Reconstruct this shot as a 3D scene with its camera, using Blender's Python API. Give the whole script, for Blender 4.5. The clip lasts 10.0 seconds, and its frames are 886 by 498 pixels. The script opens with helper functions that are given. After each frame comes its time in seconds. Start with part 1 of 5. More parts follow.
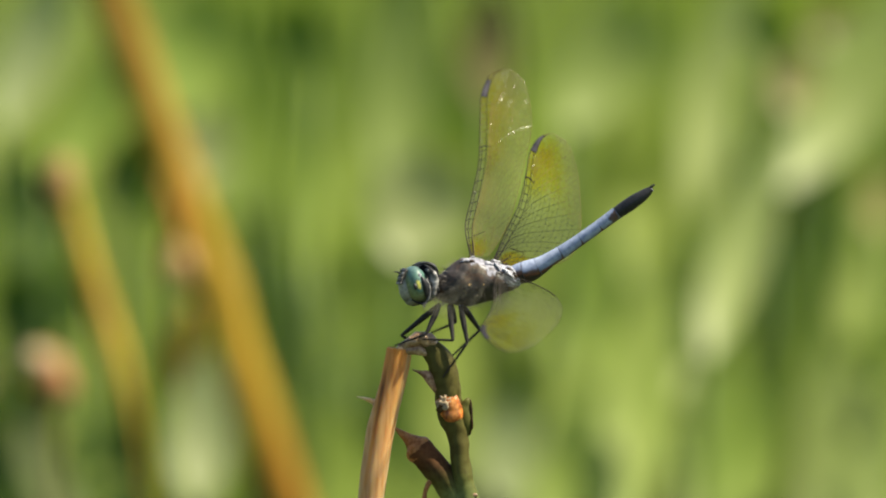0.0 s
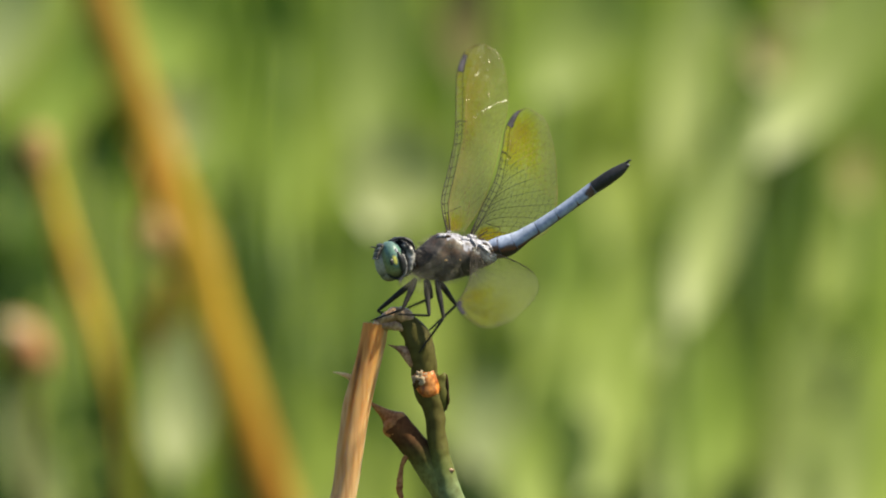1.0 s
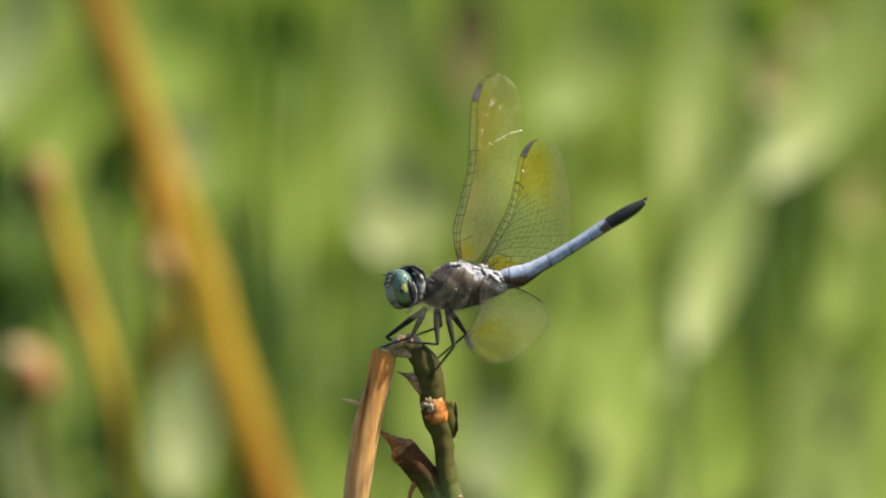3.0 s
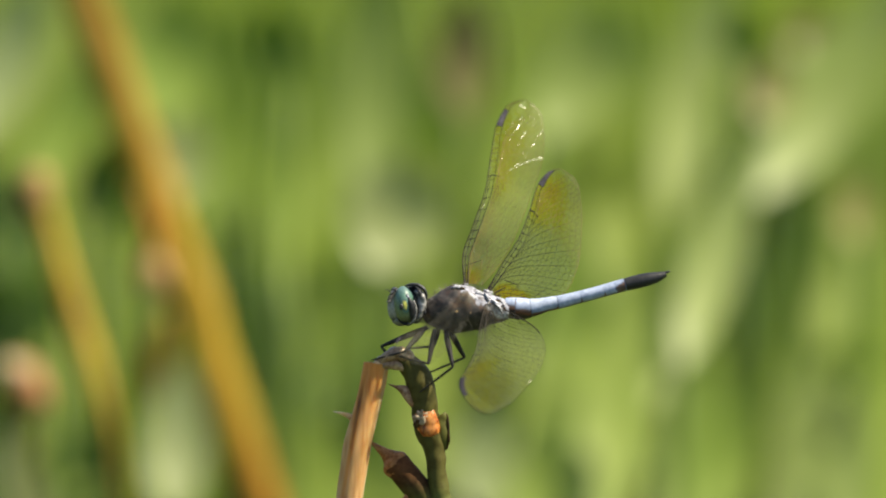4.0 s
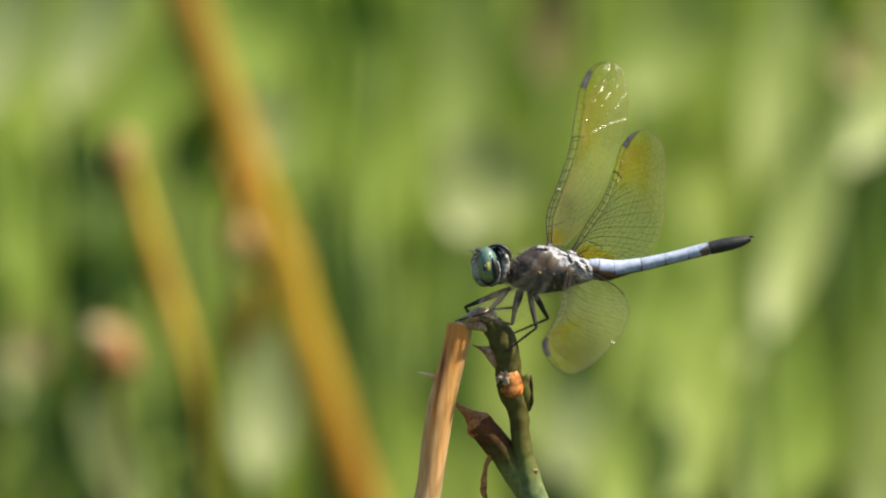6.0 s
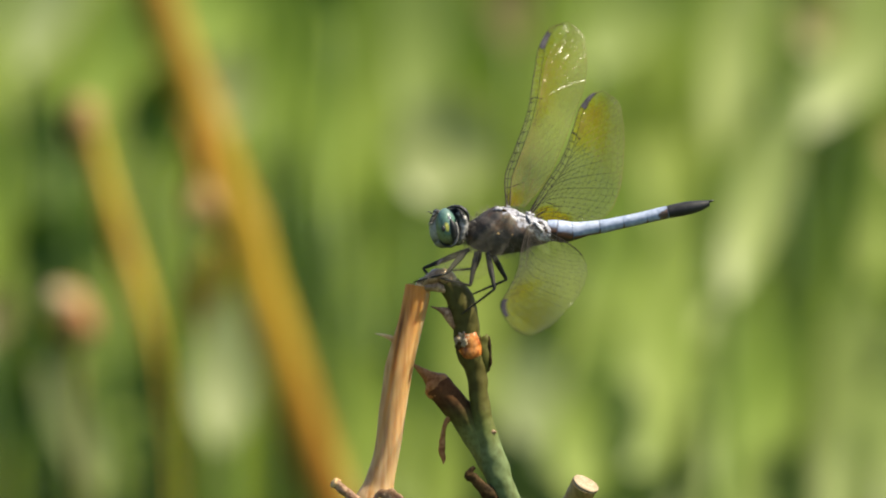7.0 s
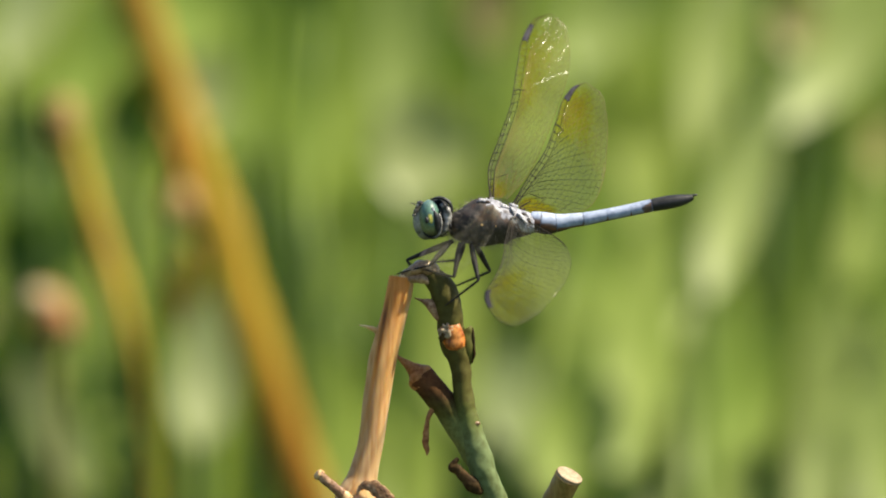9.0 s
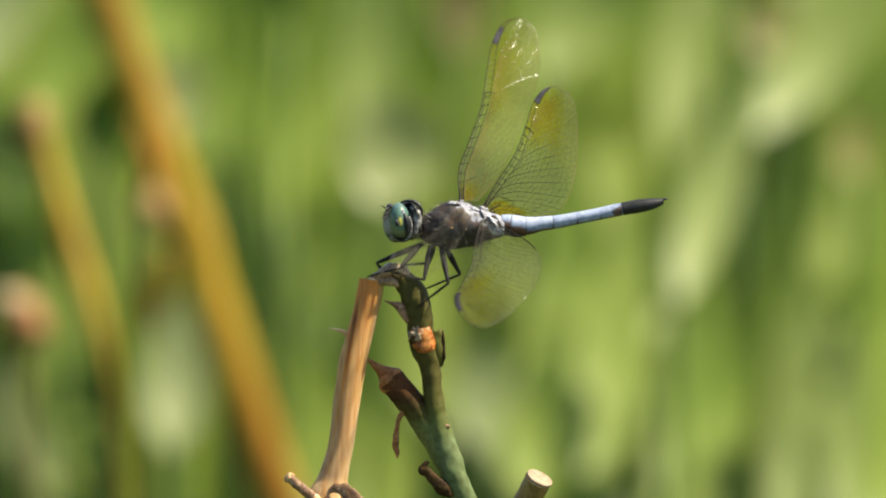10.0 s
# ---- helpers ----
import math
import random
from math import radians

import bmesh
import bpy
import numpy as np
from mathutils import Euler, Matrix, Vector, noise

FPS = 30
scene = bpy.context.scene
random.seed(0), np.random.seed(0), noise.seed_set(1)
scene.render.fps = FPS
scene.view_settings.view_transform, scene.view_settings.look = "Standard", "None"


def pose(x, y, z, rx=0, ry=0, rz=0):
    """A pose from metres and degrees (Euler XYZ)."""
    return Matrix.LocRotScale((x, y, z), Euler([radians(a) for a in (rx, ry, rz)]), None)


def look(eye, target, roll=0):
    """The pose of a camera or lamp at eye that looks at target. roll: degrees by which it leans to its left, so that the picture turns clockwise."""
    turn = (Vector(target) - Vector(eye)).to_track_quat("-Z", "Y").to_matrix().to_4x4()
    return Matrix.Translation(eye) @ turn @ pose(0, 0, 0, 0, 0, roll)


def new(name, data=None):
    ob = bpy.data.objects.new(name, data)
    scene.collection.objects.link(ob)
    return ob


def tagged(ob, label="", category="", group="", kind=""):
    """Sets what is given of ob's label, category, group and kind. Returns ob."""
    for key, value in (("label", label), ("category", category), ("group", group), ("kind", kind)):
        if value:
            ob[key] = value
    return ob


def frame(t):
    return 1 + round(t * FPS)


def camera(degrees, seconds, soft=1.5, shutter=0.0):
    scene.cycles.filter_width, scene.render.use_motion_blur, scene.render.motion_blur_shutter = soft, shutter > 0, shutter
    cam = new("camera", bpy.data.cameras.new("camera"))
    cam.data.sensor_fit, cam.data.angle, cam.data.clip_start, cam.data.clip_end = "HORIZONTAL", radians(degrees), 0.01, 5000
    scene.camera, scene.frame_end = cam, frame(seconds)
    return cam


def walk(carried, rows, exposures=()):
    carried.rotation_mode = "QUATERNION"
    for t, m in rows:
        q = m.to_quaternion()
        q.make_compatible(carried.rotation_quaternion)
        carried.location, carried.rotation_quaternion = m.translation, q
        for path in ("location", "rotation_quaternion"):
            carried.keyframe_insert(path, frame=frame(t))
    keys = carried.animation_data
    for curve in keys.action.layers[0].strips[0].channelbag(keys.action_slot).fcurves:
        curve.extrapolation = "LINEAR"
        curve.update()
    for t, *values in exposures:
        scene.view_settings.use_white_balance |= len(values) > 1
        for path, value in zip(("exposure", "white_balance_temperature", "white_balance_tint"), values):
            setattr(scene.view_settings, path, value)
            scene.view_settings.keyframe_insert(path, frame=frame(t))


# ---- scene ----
# A dragonfly on a broken reed before a blurred reed bed. Small shapes are given in millimetres:
# u to the right, v up, w away, in the plane that leans back 10 degrees through the perch.
cam = camera(3.368, 10.0, soft=2.0, shutter=0.4)
cam.data.dof.use_dof = True
cam.data.dof.focus_distance = 2.0
cam.data.dof.aperture_fstop = 12.5
cam.data.dof.aperture_blades = 0

walk(cam, [
    (0.0, look((-0.00177, -1.96859, 1.13314), (0.00102, 0.00164, 0.78927))),
    (0.1, look((-0.00189, -1.96850, 1.13366), (0.00141, 0.00156, 0.78882))),
    (0.2, look((-0.00201, -1.96840, 1.13419), (0.00187, 0.00149, 0.78845))),
    (0.3, look((-0.00214, -1.96831, 1.13471), (0.00194, 0.00146, 0.78830))),
    (0.4, look((-0.00226, -1.96821, 1.13524), (0.00202, 0.00141, 0.78800))),
    (0.5, look((-0.00238, -1.96812, 1.13576), (0.00162, 0.00136, 0.78772))),
    (0.6, look((-0.00219, -1.96804, 1.13619), (0.00187, 0.00135, 0.78763))),
    (0.7, look((-0.00200, -1.96797, 1.13662), (0.00217, 0.00128, 0.78725))),
    (0.8, look((-0.00181, -1.96789, 1.13706), (0.00300, 0.00121, 0.78688))),
    (0.9, look((-0.00162, -1.96782, 1.13749), (0.00376, 0.00111, 0.78628))),
    (1.0, look((-0.00143, -1.96774, 1.13792), (0.00417, 0.00106, 0.78602))),
    (1.1, look((-0.00159, -1.96770, 1.13812), (0.00437, 0.00108, 0.78613))),
    (1.2, look((-0.00175, -1.96767, 1.13832), (0.00422, 0.00109, 0.78621))),
    (1.3, look((-0.00191, -1.96763, 1.13853), (0.00361, 0.00104, 0.78591))),
    (1.4, look((-0.00207, -1.96760, 1.13873), (0.00308, 0.00107, 0.78606))),
    (1.5, look((-0.00223, -1.96756, 1.13893), (0.00244, 0.00106, 0.78602))),
    (1.6, look((-0.00260, -1.96753, 1.13913), (0.00187, 0.00115, 0.78651))),
    (1.7, look((-0.00297, -1.96749, 1.13932), (0.00187, 0.00121, 0.78688))),
    (1.8, look((-0.00334, -1.96746, 1.13952), (0.00179, 0.00124, 0.78703))),
    (1.9, look((-0.00371, -1.96742, 1.13971), (0.00182, 0.00128, 0.78725))),
    (2.0, look((-0.00408, -1.96739, 1.13991), (0.00177, 0.00140, 0.78794))),
    (2.1, look((-0.00428, -1.96740, 1.13984), (0.00137, 0.00148, 0.78837))),
    (2.2, look((-0.00448, -1.96741, 1.13977), (0.00125, 0.00153, 0.78865))),
    (2.3, look((-0.00468, -1.96743, 1.13971), (0.00097, 0.00153, 0.78865))),
    (2.4, look((-0.00488, -1.96744, 1.13964), (0.00120, 0.00149, 0.78843))),
    (2.5, look((-0.00508, -1.96745, 1.13957), (0.00178, 0.00146, 0.78827))),
    (2.6, look((-0.00495, -1.96746, 1.13949), (0.00245, 0.00149, 0.78843))),
    (2.7, look((-0.00482, -1.96748, 1.13940), (0.00279, 0.00153, 0.78865))),
    (3.8, look((-0.00338, -1.96764, 1.13848), (0.00359, 0.00202, 0.79148))),
    (3.9, look((-0.00325, -1.96766, 1.13840), (0.00382, 0.00201, 0.79140))),
    (4.0, look((-0.00312, -1.96767, 1.13831), (0.00410, 0.00197, 0.79119))),
    (4.1, look((-0.00287, -1.96767, 1.13829), (0.00488, 0.00193, 0.79095))),
    (4.2, look((-0.00263, -1.96768, 1.13827), (0.00548, 0.00185, 0.79051))),
    (4.3, look((-0.00238, -1.96768, 1.13824), (0.00594, 0.00183, 0.79036))),
    (4.4, look((-0.00214, -1.96769, 1.13822), (0.00632, 0.00181, 0.79028))),
    (4.5, look((-0.00189, -1.96769, 1.13820), (0.00650, 0.00181, 0.79026))),
    (4.6, look((-0.00218, -1.96767, 1.13835), (0.00427, 0.00160, 0.78909))),
    (4.7, look((-0.00248, -1.96764, 1.13850), (0.00108, 0.00130, 0.78737))),
    (4.8, look((-0.00277, -1.96761, 1.13865), (-0.00279, 0.00131, 0.78745))),
    (4.9, look((-0.00307, -1.96759, 1.13880), (-0.00598, 0.00121, 0.78685))),
    (5.0, look((-0.00336, -1.96756, 1.13895), (-0.00755, 0.00116, 0.78661))),
    (5.1, look((-0.00295, -1.96766, 1.13837), (-0.00917, 0.00127, 0.78722))),
    (5.2, look((-0.00254, -1.96776, 1.13780), (-0.01077, 0.00147, 0.78833))),
    (6.3, look((0.00200, -1.96887, 1.13151), (-0.00517, 0.00078, 0.78441))),
    (6.4, look((0.00241, -1.96897, 1.13094), (-0.00411, 0.00067, 0.78381))),
    (6.5, look((0.00282, -1.96908, 1.13036), (-0.00373, 0.00063, 0.78358))),
    (6.6, look((0.00278, -1.96910, 1.13025), (-0.00328, 0.00057, 0.78322))),
    (6.7, look((0.00273, -1.96911, 1.13013), (-0.00297, 0.00046, 0.78262))),
    (6.8, look((0.00269, -1.96913, 1.13002), (-0.00252, 0.00036, 0.78202))),
    (6.9, look((0.00264, -1.96915, 1.12991), (-0.00191, 0.00028, 0.78158))),
    (7.0, look((0.00260, -1.96917, 1.12980), (-0.00147, 0.00018, 0.78100))),
    (7.1, look((0.00209, -1.96926, 1.12931), (-0.00115, 0.00012, 0.78068))),
    (7.2, look((0.00157, -1.96934, 1.12883), (-0.00107, 0.00007, 0.78038))),
    (7.3, look((0.00106, -1.96943, 1.12834), (-0.00084, 0.00004, 0.78023))),
    (7.4, look((0.00054, -1.96951, 1.12786), (-0.00024, 0.00000, 0.78001))),
    (7.5, look((0.00003, -1.96960, 1.12737), (-0.00004, 0.00001, 0.78005))),
    (7.6, look((-0.00048, -1.96971, 1.12677), (0.00022, -0.00001, 0.77994))),
    (7.7, look((-0.00099, -1.96981, 1.12617), (0.00037, -0.00006, 0.77964))),
    (7.8, look((-0.00149, -1.96992, 1.12556), (0.00053, -0.00012, 0.77934))),
    (7.9, look((-0.00200, -1.97002, 1.12496), (0.00038, -0.00013, 0.77927))),
    (8.0, look((-0.00251, -1.97013, 1.12436), (0.00049, -0.00013, 0.77927))),
    (8.1, look((-0.00256, -1.97022, 1.12383), (0.00083, -0.00009, 0.77949))),
    (8.2, look((-0.00262, -1.97032, 1.12330), (0.00098, -0.00018, 0.77897))),
    (8.3, look((-0.00267, -1.97041, 1.12277), (0.00114, -0.00025, 0.77860))),
    (8.4, look((-0.00273, -1.97051, 1.12224), (0.00060, -0.00027, 0.77845))),
    (8.5, look((-0.00278, -1.97060, 1.12171), (0.00049, -0.00021, 0.77879))),
    (8.6, look((-0.00272, -1.97062, 1.12161), (0.00060, -0.00022, 0.77875))),
    (8.7, look((-0.00266, -1.97064, 1.12151), (0.00045, -0.00021, 0.77882))),
    (8.8, look((-0.00261, -1.97065, 1.12141), (0.00053, -0.00018, 0.77897))),
    (8.9, look((-0.00255, -1.97067, 1.12131), (0.00045, -0.00012, 0.77935))),
    (9.0, look((-0.00249, -1.97069, 1.12121), (0.00071, -0.00002, 0.77990))),
    (9.1, look((-0.00228, -1.97066, 1.12137), (0.00098, -0.00005, 0.77972))),
    (9.2, look((-0.00207, -1.97063, 1.12153), (0.00129, -0.00004, 0.77979))),
    (9.3, look((-0.00185, -1.97061, 1.12168), (0.00144, -0.00002, 0.77987))),
    (9.4, look((-0.00164, -1.97058, 1.12184), (0.00204, 0.00000, 0.78002))),
    (9.5, look((-0.00143, -1.97055, 1.12200), (0.00266, 0.00016, 0.78094))),
    (9.6, look((-0.00125, -1.97059, 1.12178), (0.00265, 0.00017, 0.78099))),
    (9.7, look((-0.00107, -1.97063, 1.12156), (0.00326, 0.00017, 0.78099))),
    (9.8, look((-0.00090, -1.97066, 1.12133), (0.00371, 0.00017, 0.78099))),
    (9.9, look((-0.00072, -1.97070, 1.12111), (0.00417, 0.00012, 0.78069))),
    (10.0, look((-0.00054, -1.97074, 1.12089), (0.00469, 0.00005, 0.78027))),
])

# ---- light ----
world = bpy.data.worlds.new("sky")
scene.world = world
world.use_nodes = True
sky = world.node_tree.nodes.new("ShaderNodeTexSky")
sky.sky_type, sky.sun_disc = "NISHITA", False
SUN_UP, SUN_TURN = 58.0, 89.0      # elevation; bearing, clockwise from +y
sky.sun_elevation, sky.sun_rotation = radians(SUN_UP), radians(SUN_TURN)
sky.sun_intensity = 1.0
world.node_tree.links.new(sky.outputs[0], world.node_tree.nodes["Background"].inputs[0])
world.node_tree.nodes["Background"].inputs[1].default_value = 0.065
sun = new("sun", bpy.data.lights.new("sun", "SUN"))
sun.data.energy, sun.data.angle, sun.data.color = 4.5, radians(0.53), (1.0, 0.905, 0.70)
su, st = radians(SUN_UP), radians(SUN_TURN)
sun.matrix_world = look((math.sin(st) * math.cos(su) * 5, math.cos(st) * math.cos(su) * 5, math.sin(su) * 5), (0, 0, 0))
scene.view_settings.exposure = 1.31

# ---- helpers for building ----
MM = 0.001
LEAN = 10.0
HEART = Vector((0, 0, 0.78))        # the middle of the leaning plane
TILT = pose(0, 0, 0, -LEAN).to_3x3()
FAR = 2000.0                         # from the eye to that plane


def spot(u, v, w=0.0):
    """A place in the world; u, v are taken at the perch's distance and spread with w, so that they stay bearings."""
    k = 1 + w / FAR
    return HEART + TILT @ Vector((u * k, w, v * k)) * MM


def part(name, bm, material, parent=None, label="", smooth=True):
    mesh = bpy.data.meshes.new(name)
    bm.normal_update()
    bm.to_mesh(mesh)
    bm.free()
    if smooth:
        mesh.polygons.foreach_set("use_smooth", [True] * len(mesh.polygons))
    ob = new(name, mesh)
    for m in (material if isinstance(material, (list, tuple)) else [material]):
        mesh.materials.append(m)
    if parent is not None:
        ob.parent = parent
    if label:
        ob["label"] = label
    return ob


def spline(points, n):
    """n + 1 samples of a smooth curve through points (any dimension)."""
    p = np.array(points, float)
    knot = np.concatenate([[0.0], np.cumsum(np.maximum(np.linalg.norm(np.diff(p[:, :3], axis=0), axis=1), 1e-6))])
    slope = np.diff(p, axis=0) / np.diff(knot)[:, None]
    m = np.vstack([slope[:1], (slope[1:] * np.diff(knot)[:-1, None] + slope[:-1] * np.diff(knot)[1:, None]) / (knot[2:] - knot[:-2])[:, None], slope[-1:]])
    out = []
    for s in np.linspace(0, len(points) - 1, n + 1):
        i = min(int(s), len(points) - 2)
        f, d = s - i, knot[i + 1] - knot[i]
        out.append((2 * f ** 3 - 3 * f * f + 1) * p[i] + (f ** 3 - 2 * f * f + f) * d * m[i]
                   + (3 * f * f - 2 * f ** 3) * p[i + 1] + (f ** 3 - f * f) * d * m[i + 1])
    return np.array(out)


def loft(points, n, sides, shape=None, rough=0.0, grain=1.0, caps=True, bm=None, seed=0.0):
    """A tapered tube. points: (x, y, z, half width, half depth), in mm. shape: an optional profile, angle -> factor."""
    bm = bm or bmesh.new()
    rows = spline(points, n)
    rings = []
    for i, r in enumerate(rows):
        here = Vector(r[:3])
        ahead = (Vector(rows[min(i + 1, n)][:3]) - Vector(rows[max(i - 1, 0)][:3])).normalized()
        side = Vector((0, 1, 0)).cross(ahead)
        side = side.normalized() if side.length > 1e-4 else Vector((1, 0, 0))
        deep = ahead.cross(side).normalized()
        ring = []
        for k in range(sides):
            a = 2 * math.pi * k / sides
            f = shape(a, i / n) if shape else 1.0
            q = here + (side * math.cos(a) * max(r[3], 0.01) + deep * math.sin(a) * max(r[4], 0.01)) * f
            if rough:
                q += (q - here) * rough * noise.noise(Vector((q.x * grain, q.y * grain, q.z * grain + seed)))
            ring.append(bm.verts.new(q * MM))
        rings.append(ring)
    for a, b in zip(rings, rings[1:]):
        for k in range(sides):
            bm.faces.new((a[k], a[(k + 1) % sides], b[(k + 1) % sides], b[k]))
    if caps:
        bm.faces.new(list(reversed(rings[0])))
        bm.faces.new(rings[-1])
    bmesh.ops.recalc_face_normals(bm, faces=bm.faces)
    return bm


def ball(centre, half, seg=24, rings=16, turn=0.0, rough=0.0, grain=1.0):
    bm = bmesh.new()
    bmesh.ops.create_uvsphere(bm, u_segments=seg, v_segments=rings, radius=1)
    m = pose(0, 0, 0, 0, turn, 0).to_3x3()
    for v in bm.verts:
        q = Vector((v.co.x * half[0], v.co.y * half[1], v.co.z * half[2]))
        if rough:
            q *= 1 + rough * noise.noise(q * grain)
        v.co = (m @ q + Vector(centre)) * MM
    return bm


# ---- materials ----
def nodes_of(name):
    m = bpy.data.materials.new(name)
    m.use_nodes = True
    nt = m.node_tree
    return m, nt, nt.nodes["Principled BSDF"], nt.nodes["Material Output"]


def node(nt, kind, **values):
    n = nt.nodes.new(kind)
    for key, value in values.items():
        n.inputs[key].default_value = value
    return n


def ramp(nt, fac, stops):
    r = nt.nodes.new("ShaderNodeValToRGB")
    els = r.color_ramp.elements
    while len(els) < len(stops):
        els.new(0.5)
    for e, (at, colour) in zip(els, stops):
        e.position, e.color = at, (*colour, 1)
    nt.links.new(fac, r.inputs[0])
    return r.outputs[0]


def blend(nt, fac, a, b, mode="MIX"):
    n = nt.nodes.new("ShaderNodeMix")
    n.data_type, n.blend_type = "RGBA", mode
    for socket, value in ((n.inputs[0], fac), (n.inputs[6], a), (n.inputs[7], b)):
        if isinstance(value, bpy.types.NodeSocket):
            nt.links.new(value, socket)
        else:
            socket.default_value = value if isinstance(value, float) else (*value, 1)
    return n.outputs[2]


def maths(nt, op, a, b=0.0, clamp=False):
    n = nt.nodes.new("ShaderNodeMath")
    n.operation, n.use_clamp = op, clamp
    for socket, value in ((n.inputs[0], a), (n.inputs[1], b)):
        if isinstance(value, bpy.types.NodeSocket):
            nt.links.new(value, socket)
        else:
            socket.default_value = value
    return n.outputs[0]


def coords(nt, stretch=(1, 1, 1)):
    """Object space in millimetres, stretched."""
    c = nt.nodes.new("ShaderNodeTexCoord")
    m = nt.nodes.new("ShaderNodeMapping")
    m.inputs["Scale"].default_value = [1000 * s for s in stretch]
    nt.links.new(c.outputs["Object"], m.inputs[0])
    return m.outputs[0]


def noisy(nt, vector, scale, detail=3.0):
    n = node(nt, "ShaderNodeTexNoise", Scale=scale, Detail=detail)
    nt.links.new(vector, n.inputs["Vector"])
    return n.outputs["Fac"]


def bumped(nt, bsdf, height, strength, distance=0.00005):
    b = node(nt, "ShaderNodeBump", Strength=strength, Distance=distance)
    nt.links.new(height, b.inputs["Height"])
    nt.links.new(b.outputs[0], bsdf.inputs["Normal"])


def skin(name, coarse, fine, rough=0.5, scale=0.25, grain=2.0, stretch=(1, 1, 1), bump=0.5, sheen=0.0, depth=0.00006, gloss=0.5):
    """Two-scale mottled surface: coarse is a ramp of colours, fine the darker flecks laid on it."""
    m, nt, bsdf, _ = nodes_of(name)
    c = coords(nt, stretch)
    big = noisy(nt, c, scale, 3)
    small = noisy(nt, c, grain, 4)
    colour = ramp(nt, big, coarse)
    fleck = ramp(nt, small, [(0.38, (1, 1, 1)), (0.68, fine)])
    nt.links.new(blend(nt, 1.0, colour, fleck, "MULTIPLY"), bsdf.inputs["Base Color"])
    bsdf.inputs["Specular IOR Level"].default_value = gloss
    nt.links.new(maths(nt, "ADD", maths(nt, "MULTIPLY", small, 0.3), rough - 0.15, True), bsdf.inputs["Roughness"])
    bsdf.inputs["Sheen Weight"].default_value = sheen
    bumped(nt, bsdf, small, bump, depth)
    return m


def leafy(name, stops, streak=0.12, through_light=0.5, rough=0.45):
    """Leaf: colour streaked along the blade and different from leaf to leaf, with light coming through it."""
    m, nt, bsdf, out = nodes_of(name)
    c = coords(nt, (1, 1, 0.06))
    info = nt.nodes.new("ShaderNodeObjectInfo")
    geo = nt.nodes.new("ShaderNodeNewGeometry")
    big = noisy(nt, c, streak, 4)
    mixed = maths(nt, "ADD", maths(nt, "MULTIPLY", big, 0.55), maths(nt, "MULTIPLY", maths(nt, "FRACT", maths(nt, "ADD", geo.outputs["Random Per Island"], info.outputs["Random"])), 0.45), True)
    colour = ramp(nt, mixed, stops)
    nt.links.new(colour, bsdf.inputs["Base Color"])
    bsdf.inputs["Roughness"].default_value = rough
    thin = node(nt, "ShaderNodeBsdfTranslucent")
    nt.links.new(blend(nt, 1.0, colour, (1.0, 1.0, 0.55), "MULTIPLY"), thin.inputs[0])
    mix = node(nt, "ShaderNodeMixShader", Fac=through_light)
    nt.links.new(bsdf.outputs[0], mix.inputs[1])
    nt.links.new(thin.outputs[0], mix.inputs[2])
    nt.links.new(mix.outputs[0], out.inputs[0])
    bumped(nt, bsdf, big, 0.3, 0.0003)
    return m


REED_GREEN = leafy("reed leaf green", [(0.2, (0.14, 0.23, 0.024)), (0.5, (0.262, 0.355, 0.050)), (0.8, (0.38, 0.47, 0.10))])
REED_LIGHT = leafy("reed leaf light green", [(0.2, (0.182, 0.28, 0.034)), (0.5, (0.288, 0.388, 0.062)), (0.8, (0.395, 0.48, 0.11))])
# dark green with the shade of the stand put into the colour
REED_DARK = leafy("reed leaf shade green", [(0.2, (0.03, 0.07, 0.005)), (0.6, (0.07, 0.14, 0.010)), (0.9, (0.13, 0.20, 0.018))])
REED_PALE = leafy("reed leaf pale", [(0.2, (0.26, 0.31, 0.10)), (0.5, (0.34, 0.385, 0.145)), (0.8, (0.42, 0.46, 0.21))])
REED_GREY = leafy("reed leaf glaucous", [(0.2, (0.23, 0.29, 0.10)), (0.5, (0.32, 0.38, 0.155)), (0.8, (0.42, 0.47, 0.22))])
REED_BROWN = leafy("reed leaf withered", [(0.2, (0.10, 0.085, 0.022)), (0.5, (0.18, 0.160, 0.042)), (0.8, (0.27, 0.25, 0.075))], through_light=0.3)
REED_SOFT = leafy("reed leaf yellow-green", [(0.2, (0.235, 0.31, 0.06)), (0.5, (0.315, 0.388, 0.105)), (0.8, (0.395, 0.46, 0.155))])
OCHRE = skin("dry ochre reed", [(0.25, (0.32, 0.16, 0.010)), (0.5, (0.42, 0.25, 0.014)), (0.75, (0.47, 0.31, 0.02))], (0.7, 0.62, 0.5),
             rough=0.5, scale=0.06, grain=0.5, stretch=(1, 1, 0.25))
ROSY = skin("dry rosy husk", [(0.3, (0.25, 0.13, 0.028)), (0.7, (0.41, 0.255, 0.068))], (0.6, 0.5, 0.45), rough=0.6, scale=0.15, grain=0.8)
GROUND = skin("marsh soil", [(0.3, (0.03, 0.04, 0.012)), (0.7, (0.06, 0.085, 0.02))], (0.5, 0.5, 0.4), rough=0.8, scale=0.01, grain=0.06, depth=0.004)
TAN = skin("bleached dry stem", [(0.3, (0.52, 0.33, 0.15)), (0.5, (0.62, 0.42, 0.21)), (0.72, (0.74, 0.56, 0.33))], (0.75, 0.6, 0.45),
           rough=0.5, scale=0.5, grain=3.0, stretch=(1, 1, 0.05), bump=0.35)
